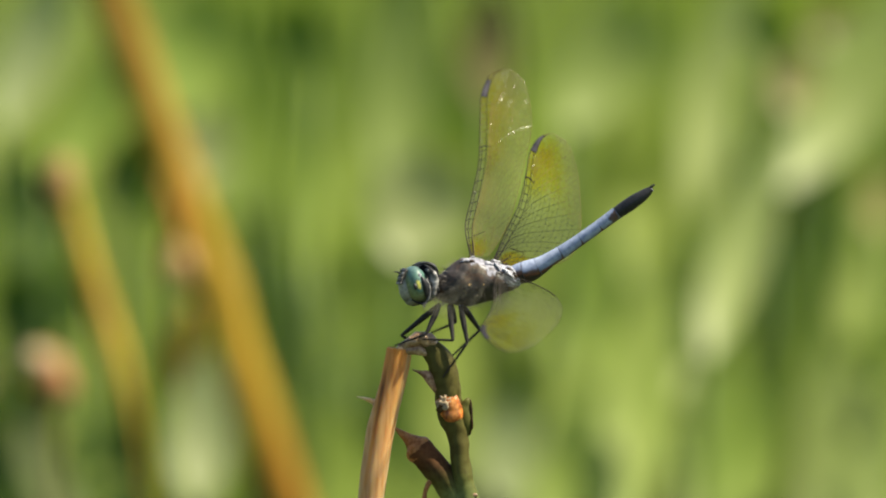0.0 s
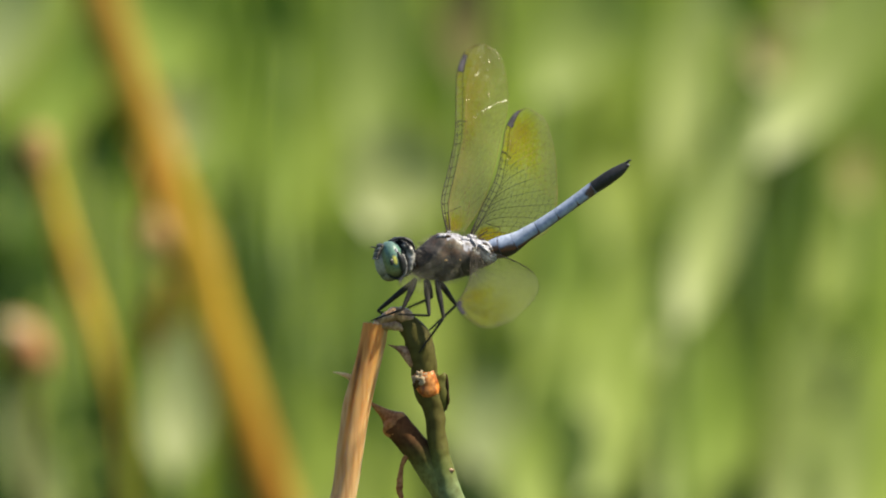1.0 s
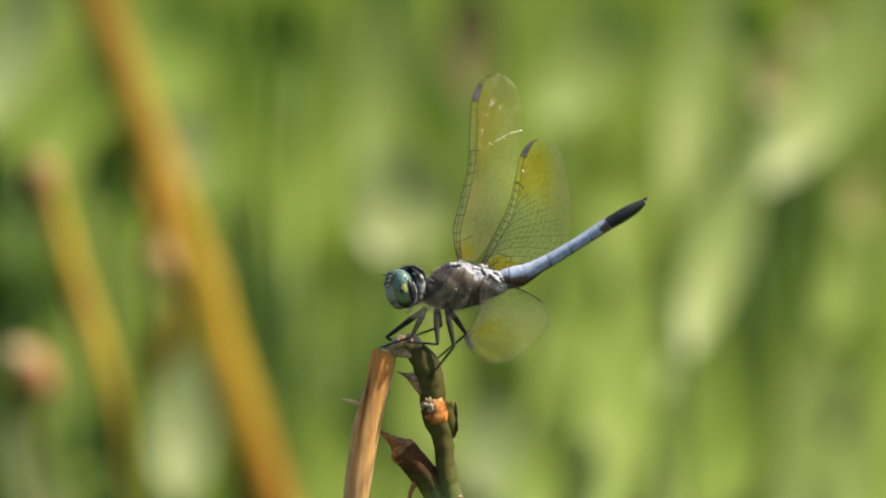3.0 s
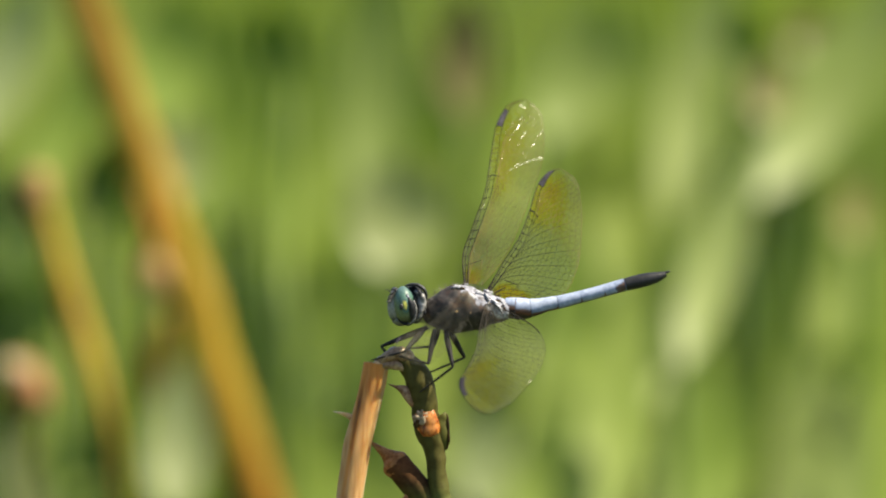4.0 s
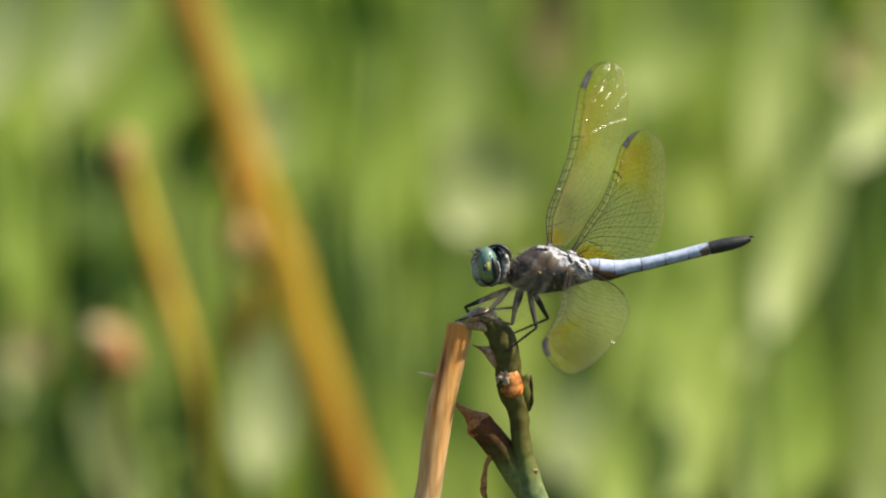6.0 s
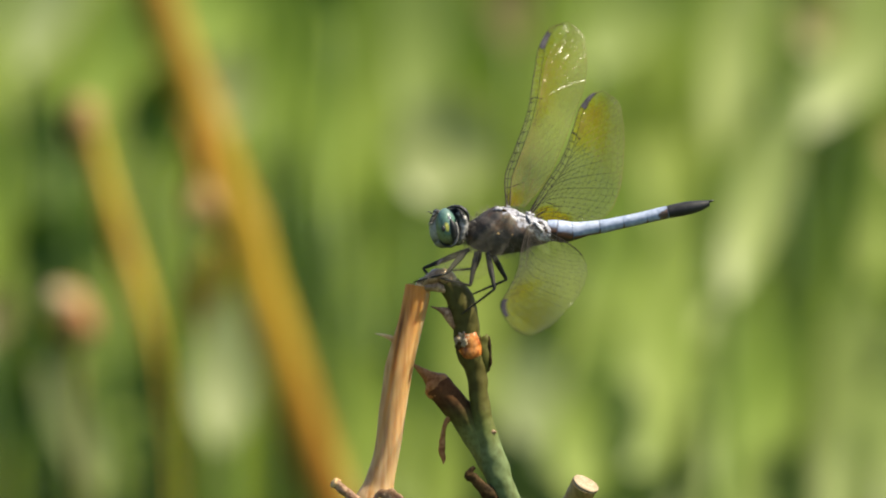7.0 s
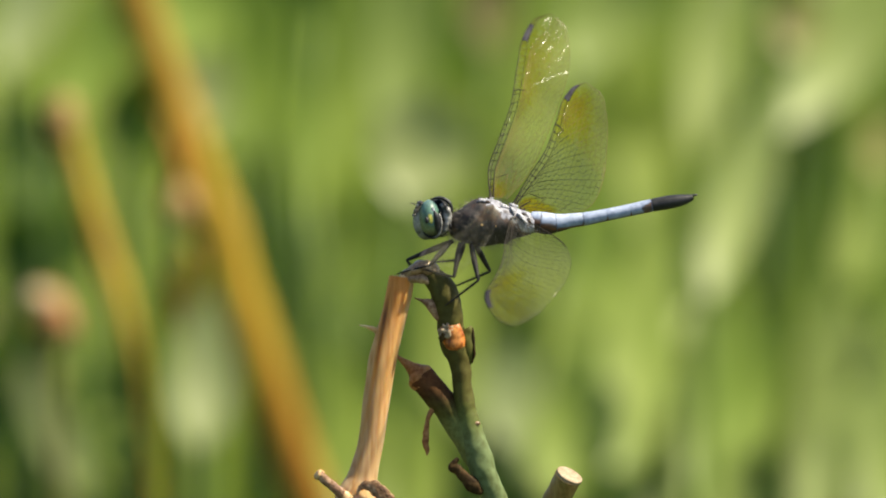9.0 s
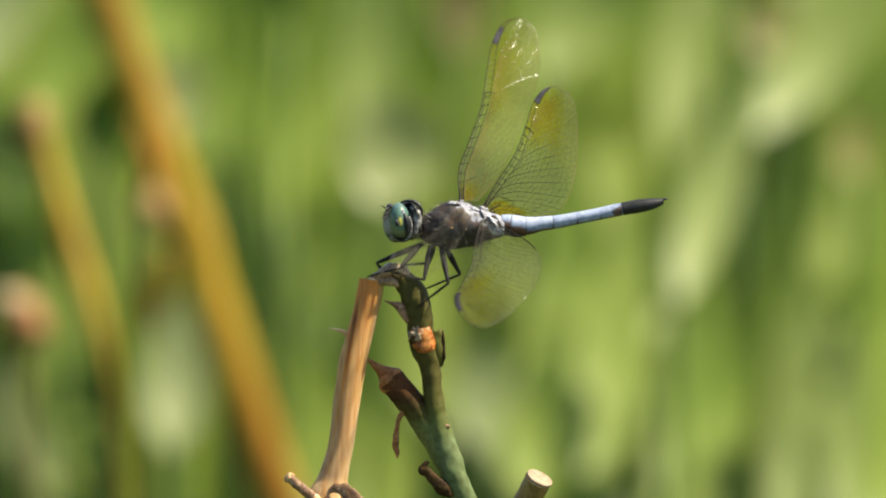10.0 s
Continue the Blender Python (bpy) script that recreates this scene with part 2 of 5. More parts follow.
BARK = skin("brown scale", [(0.3, (0.026, 0.017, 0.007)), (0.6, (0.065, 0.040, 0.014)), (0.85, (0.15, 0.095, 0.035))], (0.5, 0.4, 0.35),
            rough=0.7, scale=0.5, grain=2.5, bump=1.0, depth=0.00012, gloss=0.1)
SCAR = skin("orange torn fibre", [(0.3, (0.22, 0.06, 0.012)), (0.5, (0.58, 0.19, 0.03)), (0.75, (0.74, 0.36, 0.11))], (0.45, 0.28, 0.16),
            rough=0.35, scale=0.8, grain=2.2, stretch=(1, 1, 0.6), bump=0.8, depth=0.00012)
BRACT = skin("withered bract", [(0.3, (0.12, 0.05, 0.022)), (0.5, (0.28, 0.145, 0.07)), (0.75, (0.55, 0.38, 0.24))], (0.45, 0.35, 0.3),
             rough=0.6, scale=0.8, grain=2.8, bump=1.0, depth=0.00015)
STUB = skin("green and tan stub", [(0.3, (0.11, 0.10, 0.022)), (0.5, (0.23, 0.155, 0.043)), (0.7, (0.35, 0.22, 0.08))], (0.7, 0.6, 0.45),
            rough=0.5, scale=0.5, grain=2.5, stretch=(1, 1, 0.08), bump=0.4)
SHEATH = skin("dry brown sheath", [(0.3, (0.22, 0.13, 0.06)), (0.7, (0.50, 0.35, 0.22))], (0.5, 0.4, 0.3), rough=0.32, gloss=0.6, scale=0.7, grain=2.5,
              bump=0.8, depth=0.00012)
CREAM = skin("pale cut pith", [(0.3, (0.27, 0.20, 0.125)), (0.7, (0.41, 0.33, 0.235))], (0.7, 0.6, 0.45), rough=0.7, scale=1.2, grain=4)
BLACK = skin("black chitin", [(0.3, (0.008, 0.008, 0.009)), (0.7, (0.03, 0.03, 0.033))], (0.7, 0.7, 0.7), rough=0.5, scale=0.8, grain=4, gloss=0.35)
LEG = skin("black leg", [(0.3, (0.010, 0.009, 0.008)), (0.7, (0.035, 0.03, 0.027))], (0.7, 0.7, 0.7), rough=0.6, scale=0.8, grain=5, gloss=0.25)
HAIR = skin("pale hair", [(0.3, (0.11, 0.092, 0.075)), (0.7, (0.24, 0.21, 0.175))], (0.8, 0.8, 0.8), rough=0.5)


def pigmented(name, stops, grain=3.0, rough=0.45, bump=0.4, fleck=(0.6, 0.6, 0.6), fray=0.25, gloss=0.5, stretch=(1, 1, 1), glow=0.0):
    """Colour follows a pigment value on the mesh, frayed by noise."""
    m, nt, bsdf, _ = nodes_of(name)
    c = coords(nt, stretch)
    a = nt.nodes.new("ShaderNodeAttribute")
    a.attribute_name = "pigment"
    mid = noisy(nt, c, grain * 0.4, 3)
    small = noisy(nt, c, grain, 4)
    value = maths(nt, "ADD", a.outputs["Fac"], maths(nt, "MULTIPLY", maths(nt, "SUBTRACT", mid, 0.5), fray), True)
    spots = ramp(nt, small, [(0.4, (1, 1, 1)), (0.7, fleck)])
    nt.links.new(blend(nt, 1.0, ramp(nt, value, stops), spots, "MULTIPLY"), bsdf.inputs["Base Color"])
    bsdf.inputs["Roughness"].default_value = rough
    bsdf.inputs["Specular IOR Level"].default_value = gloss
    if glow:                                       # light soaks through the pith
        bsdf.inputs["Subsurface Weight"].default_value = glow
        bsdf.inputs["Subsurface Radius"].default_value = (1.0, 0.62, 0.34)
        bsdf.inputs["Subsurface Scale"].default_value = 0.0022
    bumped(nt, bsdf, small, bump, 0.00005)
    return m


# the low brown stops put the shade at the reed's foot into the colour
OCHRE_SHADED = pigmented("ochre reed with shaded foot", [(0.0, (0.24, 0.10, 0.012)), (0.22, (0.29, 0.145, 0.014)), (0.5, (0.36, 0.24, 0.022)), (0.8, (0.31, 0.185, 0.022)), (1.0, (0.26, 0.15, 0.022))], grain=0.5, fray=0.2,
                 fleck=(0.75, 0.68, 0.55), bump=0.4, gloss=0.12, rough=0.7, stretch=(1, 1, 0.25))
DRY = pigmented("dry stem", [(0.0, (0.56, 0.39, 0.22)), (0.25, (0.54, 0.335, 0.155)), (0.55, (0.60, 0.35, 0.14)), (0.78, (0.60, 0.255, 0.055)), (1.0, (0.15, 0.05, 0.012))], grain=2.2, fray=0.08,
                fleck=(0.78, 0.66, 0.54), bump=0.4, rough=0.55, gloss=0.2, stretch=(1, 1, 0.07), glow=0.75)
# the dark olive end also holds the shade on the upper stem
STEM = pigmented("green stem", [(0.0, (0.125, 0.165, 0.068)), (0.35, (0.11, 0.135, 0.036)), (0.6, (0.08, 0.084, 0.017)), (1.0, (0.078, 0.07, 0.016))], grain=1.2, fray=0.15,
                 fleck=(0.65, 0.6, 0.5), bump=0.5, rough=0.6, gloss=0.15)
BRANCH = pigmented("branch skin", [(0.0, (0.15, 0.18, 0.06)), (0.3, (0.085, 0.088, 0.022)), (0.65, (0.062, 0.033, 0.012)), (1.0, (0.115, 0.047, 0.018))], grain=1.5, fray=0.2,
                   fleck=(0.65, 0.6, 0.55), bump=0.5, rough=0.75, gloss=0.12)
THORAX = pigmented("thorax", [(0.0, (0.014, 0.012, 0.011)), (0.18, (0.040, 0.032, 0.029)), (0.36, (0.075, 0.037, 0.019)), (0.5, (0.085, 0.069, 0.064)),
                              (0.62, (0.12, 0.11, 0.12)), (0.74, (0.26, 0.265, 0.32)), (1.0, (0.44, 0.45, 0.53))], grain=3.0, fray=0.5, fleck=(0.45, 0.42, 0.40), bump=1.0, rough=0.6)
BLUE = pigmented("blue segment", [(0.0, (0.02, 0.012, 0.01)), (0.12, (0.15, 0.05, 0.018)), (0.3, (0.09, 0.06, 0.05)), (0.42, (0.17, 0.21, 0.31)), (0.7, (0.29, 0.345, 0.485)), (1.0, (0.385, 0.44, 0.575))],
                 grain=1.8, fray=0.42, rough=0.6, fleck=(0.62, 0.64, 0.68), bump=0.4)
EYE = pigmented("compound eye", [(0.0, (0.025, 0.026, 0.018)), (0.16, (0.09, 0.10, 0.05)), (0.34, (0.19, 0.225, 0.11)), (0.50, (0.13, 0.205, 0.115)), (0.64, (0.08, 0.17, 0.14)), (0.78, (0.11, 0.185, 0.175)),
                                  (0.88, (0.42, 0.44, 0.11)), (1.0, (0.64, 0.60, 0.11))], grain=4, fray=0.22, rough=0.42, bump=0.3, fleck=(0.5, 0.5, 0.5), gloss=0.35)
FACE = pigmented("face", [(0.0, (0.46, 0.45, 0.41)), (0.4, (0.24, 0.24, 0.20)), (0.62, (0.06, 0.065, 0.055)), (0.85, (0.015, 0.015, 0.015))], grain=3, fray=0.3, rough=0.7, gloss=0.25)


def wing_skin():
    """Clear membrane with amber pigment, a net of fine cells and glints."""
    m, nt, bsdf, out = nodes_of("wing membrane")
    c = coords(nt)
    a = nt.nodes.new("ShaderNodeAttribute")
    a.attribute_name = "pigment"
    cells = node(nt, "ShaderNodeTexVoronoi", Scale=1.35)
    cells.feature = "DISTANCE_TO_EDGE"
    nt.links.new(c, cells.inputs["Vector"])
    net = maths(nt, "MULTIPLY", maths(nt, "LESS_THAN", cells.outputs["Distance"], 0.05), 0.28)
    spots = node(nt, "ShaderNodeTexVoronoi", Scale=2.3)
    nt.links.new(c, spots.inputs["Vector"])
    cell = maths(nt, "SUBTRACT", 1.40, maths(nt, "MULTIPLY", spots.outputs["Distance"], 1.0))
    pigment = maths(nt, "MULTIPLY", a.outputs["Fac"], cell, True)
    clear = node(nt, "ShaderNodeBsdfTransparent")
    tint = ramp(nt, pigment, [(0.0, (0.97, 0.97, 0.92)), (0.2, (0.94, 0.93, 0.58)), (0.42, (0.88, 0.82, 0.17)), (1.0, (0.84, 0.60, 0.01))])
    nt.links.new(blend(nt, net, tint, (0.42, 0.38, 0.26)), clear.inputs[0])
    film = node(nt, "ShaderNodeBsdfTranslucent")
    film_colour = ramp(nt, pigment, [(0.0, (0.60, 0.60, 0.48)), (0.2, (0.56, 0.57, 0.27)), (0.42, (0.50, 0.47, 0.06)), (1.0, (0.55, 0.38, 0.01))])
    nt.links.new(film_colour, film.inputs[0])
    matt = node(nt, "ShaderNodeBsdfDiffuse")
    nt.links.new(film_colour, matt.inputs[0])
    cup = node(nt, "ShaderNodeTexVoronoi", Scale=1.35)
    nt.links.new(c, cup.inputs["Vector"])
    height = maths(nt, "ADD", cup.outputs["Distance"], maths(nt, "MULTIPLY", noisy(nt, c, 0.5, 2), 1.5))
    gloss = node(nt, "ShaderNodeBsdfGlossy", Roughness=0.4)
    bumped(nt, gloss, height, 0.35, 0.0001)
    body = node(nt, "ShaderNodeMixShader", Fac=0.45)
    nt.links.new(film.outputs[0], body.inputs[1])
    nt.links.new(matt.outputs[0], body.inputs[2])
    mix = nt.nodes.new("ShaderNodeMixShader")
    haze = maths(nt, "ADD", maths(nt, "MULTIPLY", a.outputs["Fac"], 0.20), 0.07)
    nt.links.new(maths(nt, "MINIMUM", haze, maths(nt, "MULTIPLY", a.outputs["Fac"], 1.2)), mix.inputs[0])
    nt.links.new(clear.outputs[0], mix.inputs[1])
    nt.links.new(body.outputs[0], mix.inputs[2])
    shine = nt.nodes.new("ShaderNodeMixShader")
    shine.inputs[0].default_value = 0.007
    nt.links.new(mix.outputs[0], shine.inputs[1])
    nt.links.new(gloss.outputs[0], shine.inputs[2])
    nt.links.new(shine.outputs[0], out.inputs[0])
    nt.nodes.remove(bsdf)
    return m


def glint_skin():
    m, nt, bsdf, out = nodes_of("wing glint")
    clear = node(nt, "ShaderNodeBsdfTransparent")
    gloss = node(nt, "ShaderNodeBsdfGlossy", Roughness=0.17)
    mix = node(nt, "ShaderNodeMixShader", Fac=0.02)
    nt.links.new(clear.outputs[0], mix.inputs[1])
    nt.links.new(gloss.outputs[0], mix.inputs[2])
    nt.links.new(mix.outputs[0], out.inputs[0])
    nt.nodes.remove(bsdf)
    return m


GLINT = glint_skin()
MEMBRANE = wing_skin()
CAP = skin("brown cap", [(0.3, (0.22, 0.085, 0.03)), (0.55, (0.38, 0.19, 0.08)), (0.75, (0.52, 0.24, 0.07))], (0.6, 0.5, 0.4), rough=0.5, scale=0.6, grain=2.5, bump=0.6, gloss=0.12)
VEIN = skin("wing vein", [(0.3, (0.012, 0.010, 0.008)), (0.7, (0.04, 0.03, 0.022))], (0.7, 0.7, 0.7), rough=0.65, gloss=0.12)
VEIN_PALE = skin("amber wing vein", [(0.3, (0.10, 0.075, 0.02)), (0.7, (0.26, 0.20, 0.06))], (0.7, 0.7, 0.7), rough=0.45, gloss=0.15)
STIGMA = skin("grey wing spot", [(0.3, (0.032, 0.030, 0.035)), (0.7, (0.10, 0.097, 0.11))], (0.7, 0.7, 0.7), rough=0.8, gloss=0.04)
# the same grey for the low wings, with shade put into the colour
STIGMA_SHADED = skin("shaded grey wing spot", [(0.3, (0.014, 0.013, 0.016)), (0.7, (0.042, 0.041, 0.049))], (0.7, 0.7, 0.7), rough=0.85, gloss=0.02)


def paint(bm, value):
    layer = bm.verts.layers.float.new("pigment")
    for v in bm.verts:
        v[layer] = value(v.co / MM)
    return bm


def clamp(x, a=0.0, b=1.0):
    return max(a, min(b, x))


# ---- ground and reed bed ----
def ground():
    bm = bmesh.new()
    n, xs = 60, []
    for i in range(n + 1):
        s = 2 * i / n - 1
        xs.append(math.copysign(abs(s) ** 5 * 400, s) + s * 4)
    grid = [[bm.verts.new((x, y, 0.02 * noise.noise(Vector((x * 1.3, y * 1.3, 0))) if abs(x) + abs(y) < 12 else 0.0)) for x in xs] for y in xs]
    for j in range(n):
        for i in range(n):
            bm.faces.new((grid[j][i], grid[j][i + 1], grid[j + 1][i + 1], grid[j + 1][i]))
    tagged(part("ground", bm, GROUND), "damp dark marsh soil under the reeds", "ground", kind="structure")


ground()


def ribbon(bm, base, tip, width, bend, facing, n=8, fold=0.25):
    """One leaf blade: tapered, folded along its midrib, bent."""
    base, tip, bend = Vector(base), Vector(tip), Vector(bend)
    across = Vector(facing).normalized()
    out = (tip - base).normalized().cross(across)
    rows = []
    for i in range(n + 1):
        s = i / n
        c = base.lerp(tip, s) + bend * (4 * s * (1 - s))
        h = width * 0.5 * min(1.0, 0.35 + 2.2 * s) * (1 - s ** 3) + 0.0002
        rows.append([bm.verts.new(c - across * h), bm.verts.new(c + out * h * fold), bm.verts.new(c + across * h)])
    for a, b in zip(rows, rows[1:]):
        bm.faces.new((a[0], a[1], b[1], b[0]))
        bm.faces.new((a[1], a[2], b[2], b[1]))


def reed_bed(name, count, near, far, wide, material, seed, tall, width, label):
    rnd, stray = random.Random(seed), random.Random(seed + 100)
    bm = bmesh.new()
    for _ in range(count):
        x, y = rnd.uniform(-wide, wide), rnd.uniform(near, far)
        out = max(0.0, abs(x) - 0.35)              # the stand loosens towards its flanks
        x += math.copysign(out * stray.uniform(0.0, 1.1), x)
        y += out * stray.uniform(-0.15, 0.9)
        h = max(0.12, tall[0] - 0.17 * y - 0.12 * out + rnd.uniform(-tall[1], tall[2]))      # the bank falls away from the viewer
        lean = Vector((rnd.gauss(0, 0.16), rnd.gauss(0, 0.22), 0)) * h
        a = rnd.uniform(-0.9, 0.9)
        ribbon(bm, (x, y, -0.02), Vector((x, y, h)) + lean, rnd.uniform(*width),
               (rnd.gauss(0, 0.03), rnd.gauss(0, 0.03), 0), (math.cos(a), math.sin(a), 0), n=6)
    return tagged(part(name, bm, material), label, "reeds", kind="stuff")


reed_bed("reed_bed", 3000, 0.40, 2.2, 1.1, REED_GREEN, 3, (0.67, 0.12, 0.05), (0.010, 0.022), "dense sunlit green reed leaves standing in the marsh")
reed_bed("reed_bed", 500, 0.42, 2.2, 1.2, REED_DARK, 4, (0.60, 0.14, 0.04), (0.010, 0.024), "reed leaves coloured dark for the shade within the stand")
reed_bed("reed_bed", 500, 0.45, 2.2, 1.2, REED_PALE, 5, (0.67, 0.12, 0.05), (0.010, 0.020), "pale yellowish reed leaves among the green ones")


def reed_fringe(count, material, seed, label):
    """Reeds round the stand, thinning outwards."""
    rnd = random.Random(seed)
    bm = bmesh.new()
    made = 0
    while made < count:
        x, y = rnd.gauss(0, 2.8), rnd.uniform(0.5, 3.6) + abs(rnd.gauss(0, 0.6))
        if abs(x) < 1.25 and y < 2.6 or y < 0.7 + 0.12 * abs(x) + rnd.uniform(0, 0.5):
            continue
        h = max(0.15, rnd.uniform(0.4, 0.72) - 0.06 * abs(x) - 0.06 * y)
        lean = Vector((rnd.gauss(0, 0.16), rnd.gauss(0, 0.2), 0)) * h
        a = rnd.uniform(-0.9, 0.9)
        ribbon(bm, (x, y, -0.02), Vector((x, y, h)) + lean, rnd.uniform(0.010, 0.022), (rnd.gauss(0, 0.03), rnd.gauss(0, 0.03), 0), (math.cos(a), math.sin(a), 0), n=5)
        made += 1
    return tagged(part("reed_bed", bm, material), label, "reeds", kind="stuff")


def meadow(count, seed):
    """Short marsh grass all round, thinning outwards."""
    rnd = random.Random(seed)
    bm = bmesh.new()
    for _ in range(count):
        r, a = abs(rnd.gauss(0, 4.5)), rnd.uniform(0, 6.283)
        x, y = r * math.cos(a), r * math.sin(a) + 0.5
        if abs(x) < 1.6 and -1.2 < y < 2.6:
            continue
        h = rnd.uniform(0.08, 0.32)
        b = rnd.uniform(0, 3.14)
        ribbon(bm, (x, y, -0.02), (x + rnd.gauss(0, 0.07), y + rnd.gauss(0, 0.07), h), rnd.uniform(0.005, 0.012), (rnd.gauss(0, 0.02), rnd.gauss(0, 0.02), 0), (math.cos(b), math.sin(b), 0), n=3)
    return tagged(part("low_grass", bm, REED_GREEN), "short green grass over the marsh", "grass", kind="stuff")


reed_fringe(4200, REED_GREEN, 31, "green reeds at the fringe of the stand")
reed_fringe(900, REED_PALE, 32, "pale reeds at the fringe of the stand")
meadow(16000, 33)
reed_bed("far_reeds", 5000, 2.6, 14.0, 8.0, REED_GREEN, 6, (0.85, 0.2, 0.4), (0.03, 0.06), "distant green reeds closing the marsh")
reed_bed("low_grass", 2500, -1.2, 0.7, 1.6, REED_GREEN, 7, (0.2, 0.12, 0.14), (0.004, 0.009), "short green marsh grass round the stems")


def shoot(u, v, w, half_wide, half_long, angle, material, back, label):
    """A single broad reed leaf on its own thin stalk, rooted in the ground."""
    k = 1 + w / FAR
    centre = spot(u, v, w)
    a, b = radians(angle), radians(back)
    along = Vector((math.sin(a), math.cos(a) * math.sin(b), math.cos(a) * math.cos(b)))
    across = Vector((math.cos(a), 0, -math.sin(a)))
    length, width = half_long * k * MM, half_wide * k * MM
    root = Vector((centre.x - along.x * length * 1.2, centre.y + 0.03, -0.02))
    bm = bmesh.new()
    foot = centre - along * length
    mid = root.lerp(foot, 0.6) + Vector((0.0, 0.015, 0))
    loft([(*(root - centre) / MM, 2.2, 2.2), (*(mid - centre) / MM, 1.7, 1.7), (*(foot - centre) / MM, 1.2, 1.2)], 8, 6, bm=bm)
    stalk = part("reed_shoot", bm, REED_DARK)
    stalk.location = centre
    bm = bmesh.new()
    n = 12
    out = along.cross(across)
    rows = []
    for i in range(n + 1):
        s = -1 + 2 * i / n
        h = width * 1.1 * (1 - s * s) ** 0.85 + 0.0003
        c = along * s * length + out * (-0.18 * length * s * s)
        wave = 0.06 * width * math.sin(5 * s + u)
        rows.append([bm.verts.new(c - across * h + out * wave), bm.verts.new(c - across * h * 0.5 + out * h * 0.06), bm.verts.new(c + out * h * 0.14),
                     bm.verts.new(c + across * h * 0.5 + out * h * 0.06), bm.verts.new(c + across * h - out * wave)])
    for p, q in zip(rows, rows[1:]):
        for j in range(4):
            bm.faces.new((p[j], p[j + 1], q[j + 1], q[j]))
    part("leaf", bm, material, stalk)
    return tagged(stalk, label, "reed leaf", "broad reed leaves in the stand")


for row in (
    (-1.90, 14.40, 318, 5.85, 8.20, 22, REED_PALE, 21), (-30.41, 21.33, 335, 3.15, 6.75, 8, REED_PALE, 30), (40.58, 8.61, 318, 3.15, 16.88, 18, REED_SOFT, 28), (54.75, 29.86, 345, 4.95, 18.75, 34, REED_SOFT, 32),
    (59.64, 35.82, 352, 3.75, 15.48, 30, REED_SOFT, 32), (49.65, 20.46, 350, 2.70, 8.45, 20, REED_SOFT, 29), (36.78, 28.28, 365, 3.00, 16.88, 8, REED_SOFT, 26), (51.73, -20.04, 350, 2.55, 19.70, 4, REED_SOFT, 26),
    (58.62, -24.15, 345, 2.40, 14.07, 5, REED_SOFT, 28), (22.51, 32.46, 355, 4.35, 10.12, 30, REED_SOFT, 24), (41.31, 37.96, 380, 1.95, 9.84, 10, REED_SOFT, 22), (25.09, -22.63, 345, 3.90, 16.88, -3, REED_SOFT, 32)):
    shoot(*row, "broad pale yellow-green reed leaf in full sun")
for row in (
    (-65.23, 34.40, 352, 3.75, 13.13, 16, REED_GREY, 20), (-4.49, 31.36, 352, 4.05, 16.88, 3, REED_SOFT, 18), (-53.39, 35.15, 350, 3.60, 12.19, 20, REED_GREY, 19), (-30.83, -16.11, 322, 3.45, 11.25, 2, REED_GREY, 30),
    (10.04, -18.39, 322, 3.45, 7.97, 5, REED_GREY, 30), (-50.34, -23.94, 316, 2.25, 11.72, -24, REED_PALE, 40), (36.35, 0.24, 345, 2.55, 15.48, 22, REED_SOFT, 28), (-11.95, -20.57, 395, 2.25, 8.91, 0, REED_GREY, 41)):
    shoot(*row, "broad grey-green reed leaf with a dull bloom")
for row in (
    (-64.49, 7.36, 360, 4.20, 14.07, 10, REED_LIGHT, 28), (-59.21, 26.06, 370, 3.36, 12.19, 14, REED_LIGHT, 21), (-31.48, 34.73, 356, 5.21, 9.38, 10, REED_LIGHT, 18), (-45.76, 26.18, 342, 3.19, 13.13, 26, REED_LIGHT, 21),
    (17.65, 25.29, 365, 3.70, 19.70, 22, REED_LIGHT, 21), (28.20, 20.67, 392, 4.37, 21.57, 6, REED_LIGHT, 23), (33.03, -8.54, 380, 4.03, 26.73, 16, REED_LIGHT, 34), (54.81, 7.91, 390, 5.71, 18.29, 18, REED_LIGHT, 28),
    (18.82, -2.61, 400, 4.37, 19.69, 5, REED_LIGHT, 32), (-18.04, 19.84, 330, 1.09, 14.07, 2, REED_LIGHT, 23), (-15.19, 14.96, 332, 1.01, 13.13, 3, REED_LIGHT, 25), (28.58, 7.12, 402, 4.20, 22.50, 8, REED_LIGHT, 28),
    (48.01, 0.54, 360, 4.71, 21.11, 18, REED_GREEN, 18), (17.57, -19.58, 336, 3.02, 18.29, 2, REED_LIGHT, 36), (26.94, -12.81, 330, 4.20, 21.11, 8, REED_LIGHT, 34), (37.45, -20.34, 336, 3.53, 18.29, 10, REED_LIGHT, 32),
    (-4.20, -29.00, 334, 4.60, 12.00, 2, REED_GREEN, 35), (-10.00, -26.00, 338, 4.20, 12.00, 0, REED_GREEN, 35), (17.00, -25.00, 317, 4.00, 9.00, 4, REED_GREEN, 33), (43.50, -16.50, 342, 2.60, 12.00, 6, REED_GREEN, 25),
    (20.80, -1.50, 360, 4.60, 14.00, 8, REED_LIGHT, 30), (-15.50, -21.50, 340, 4.00, 14.00, 0, REED_GREEN, 34), (14.50, -12.50, 372, 4.00, 9.00, 4, REED_LIGHT, 32),
    (21.30, -24.04, 326, 3.70, 15.48, 0, REED_LIGHT, 36)):
    shoot(*row, "broad light green reed leaf deep in the stand")
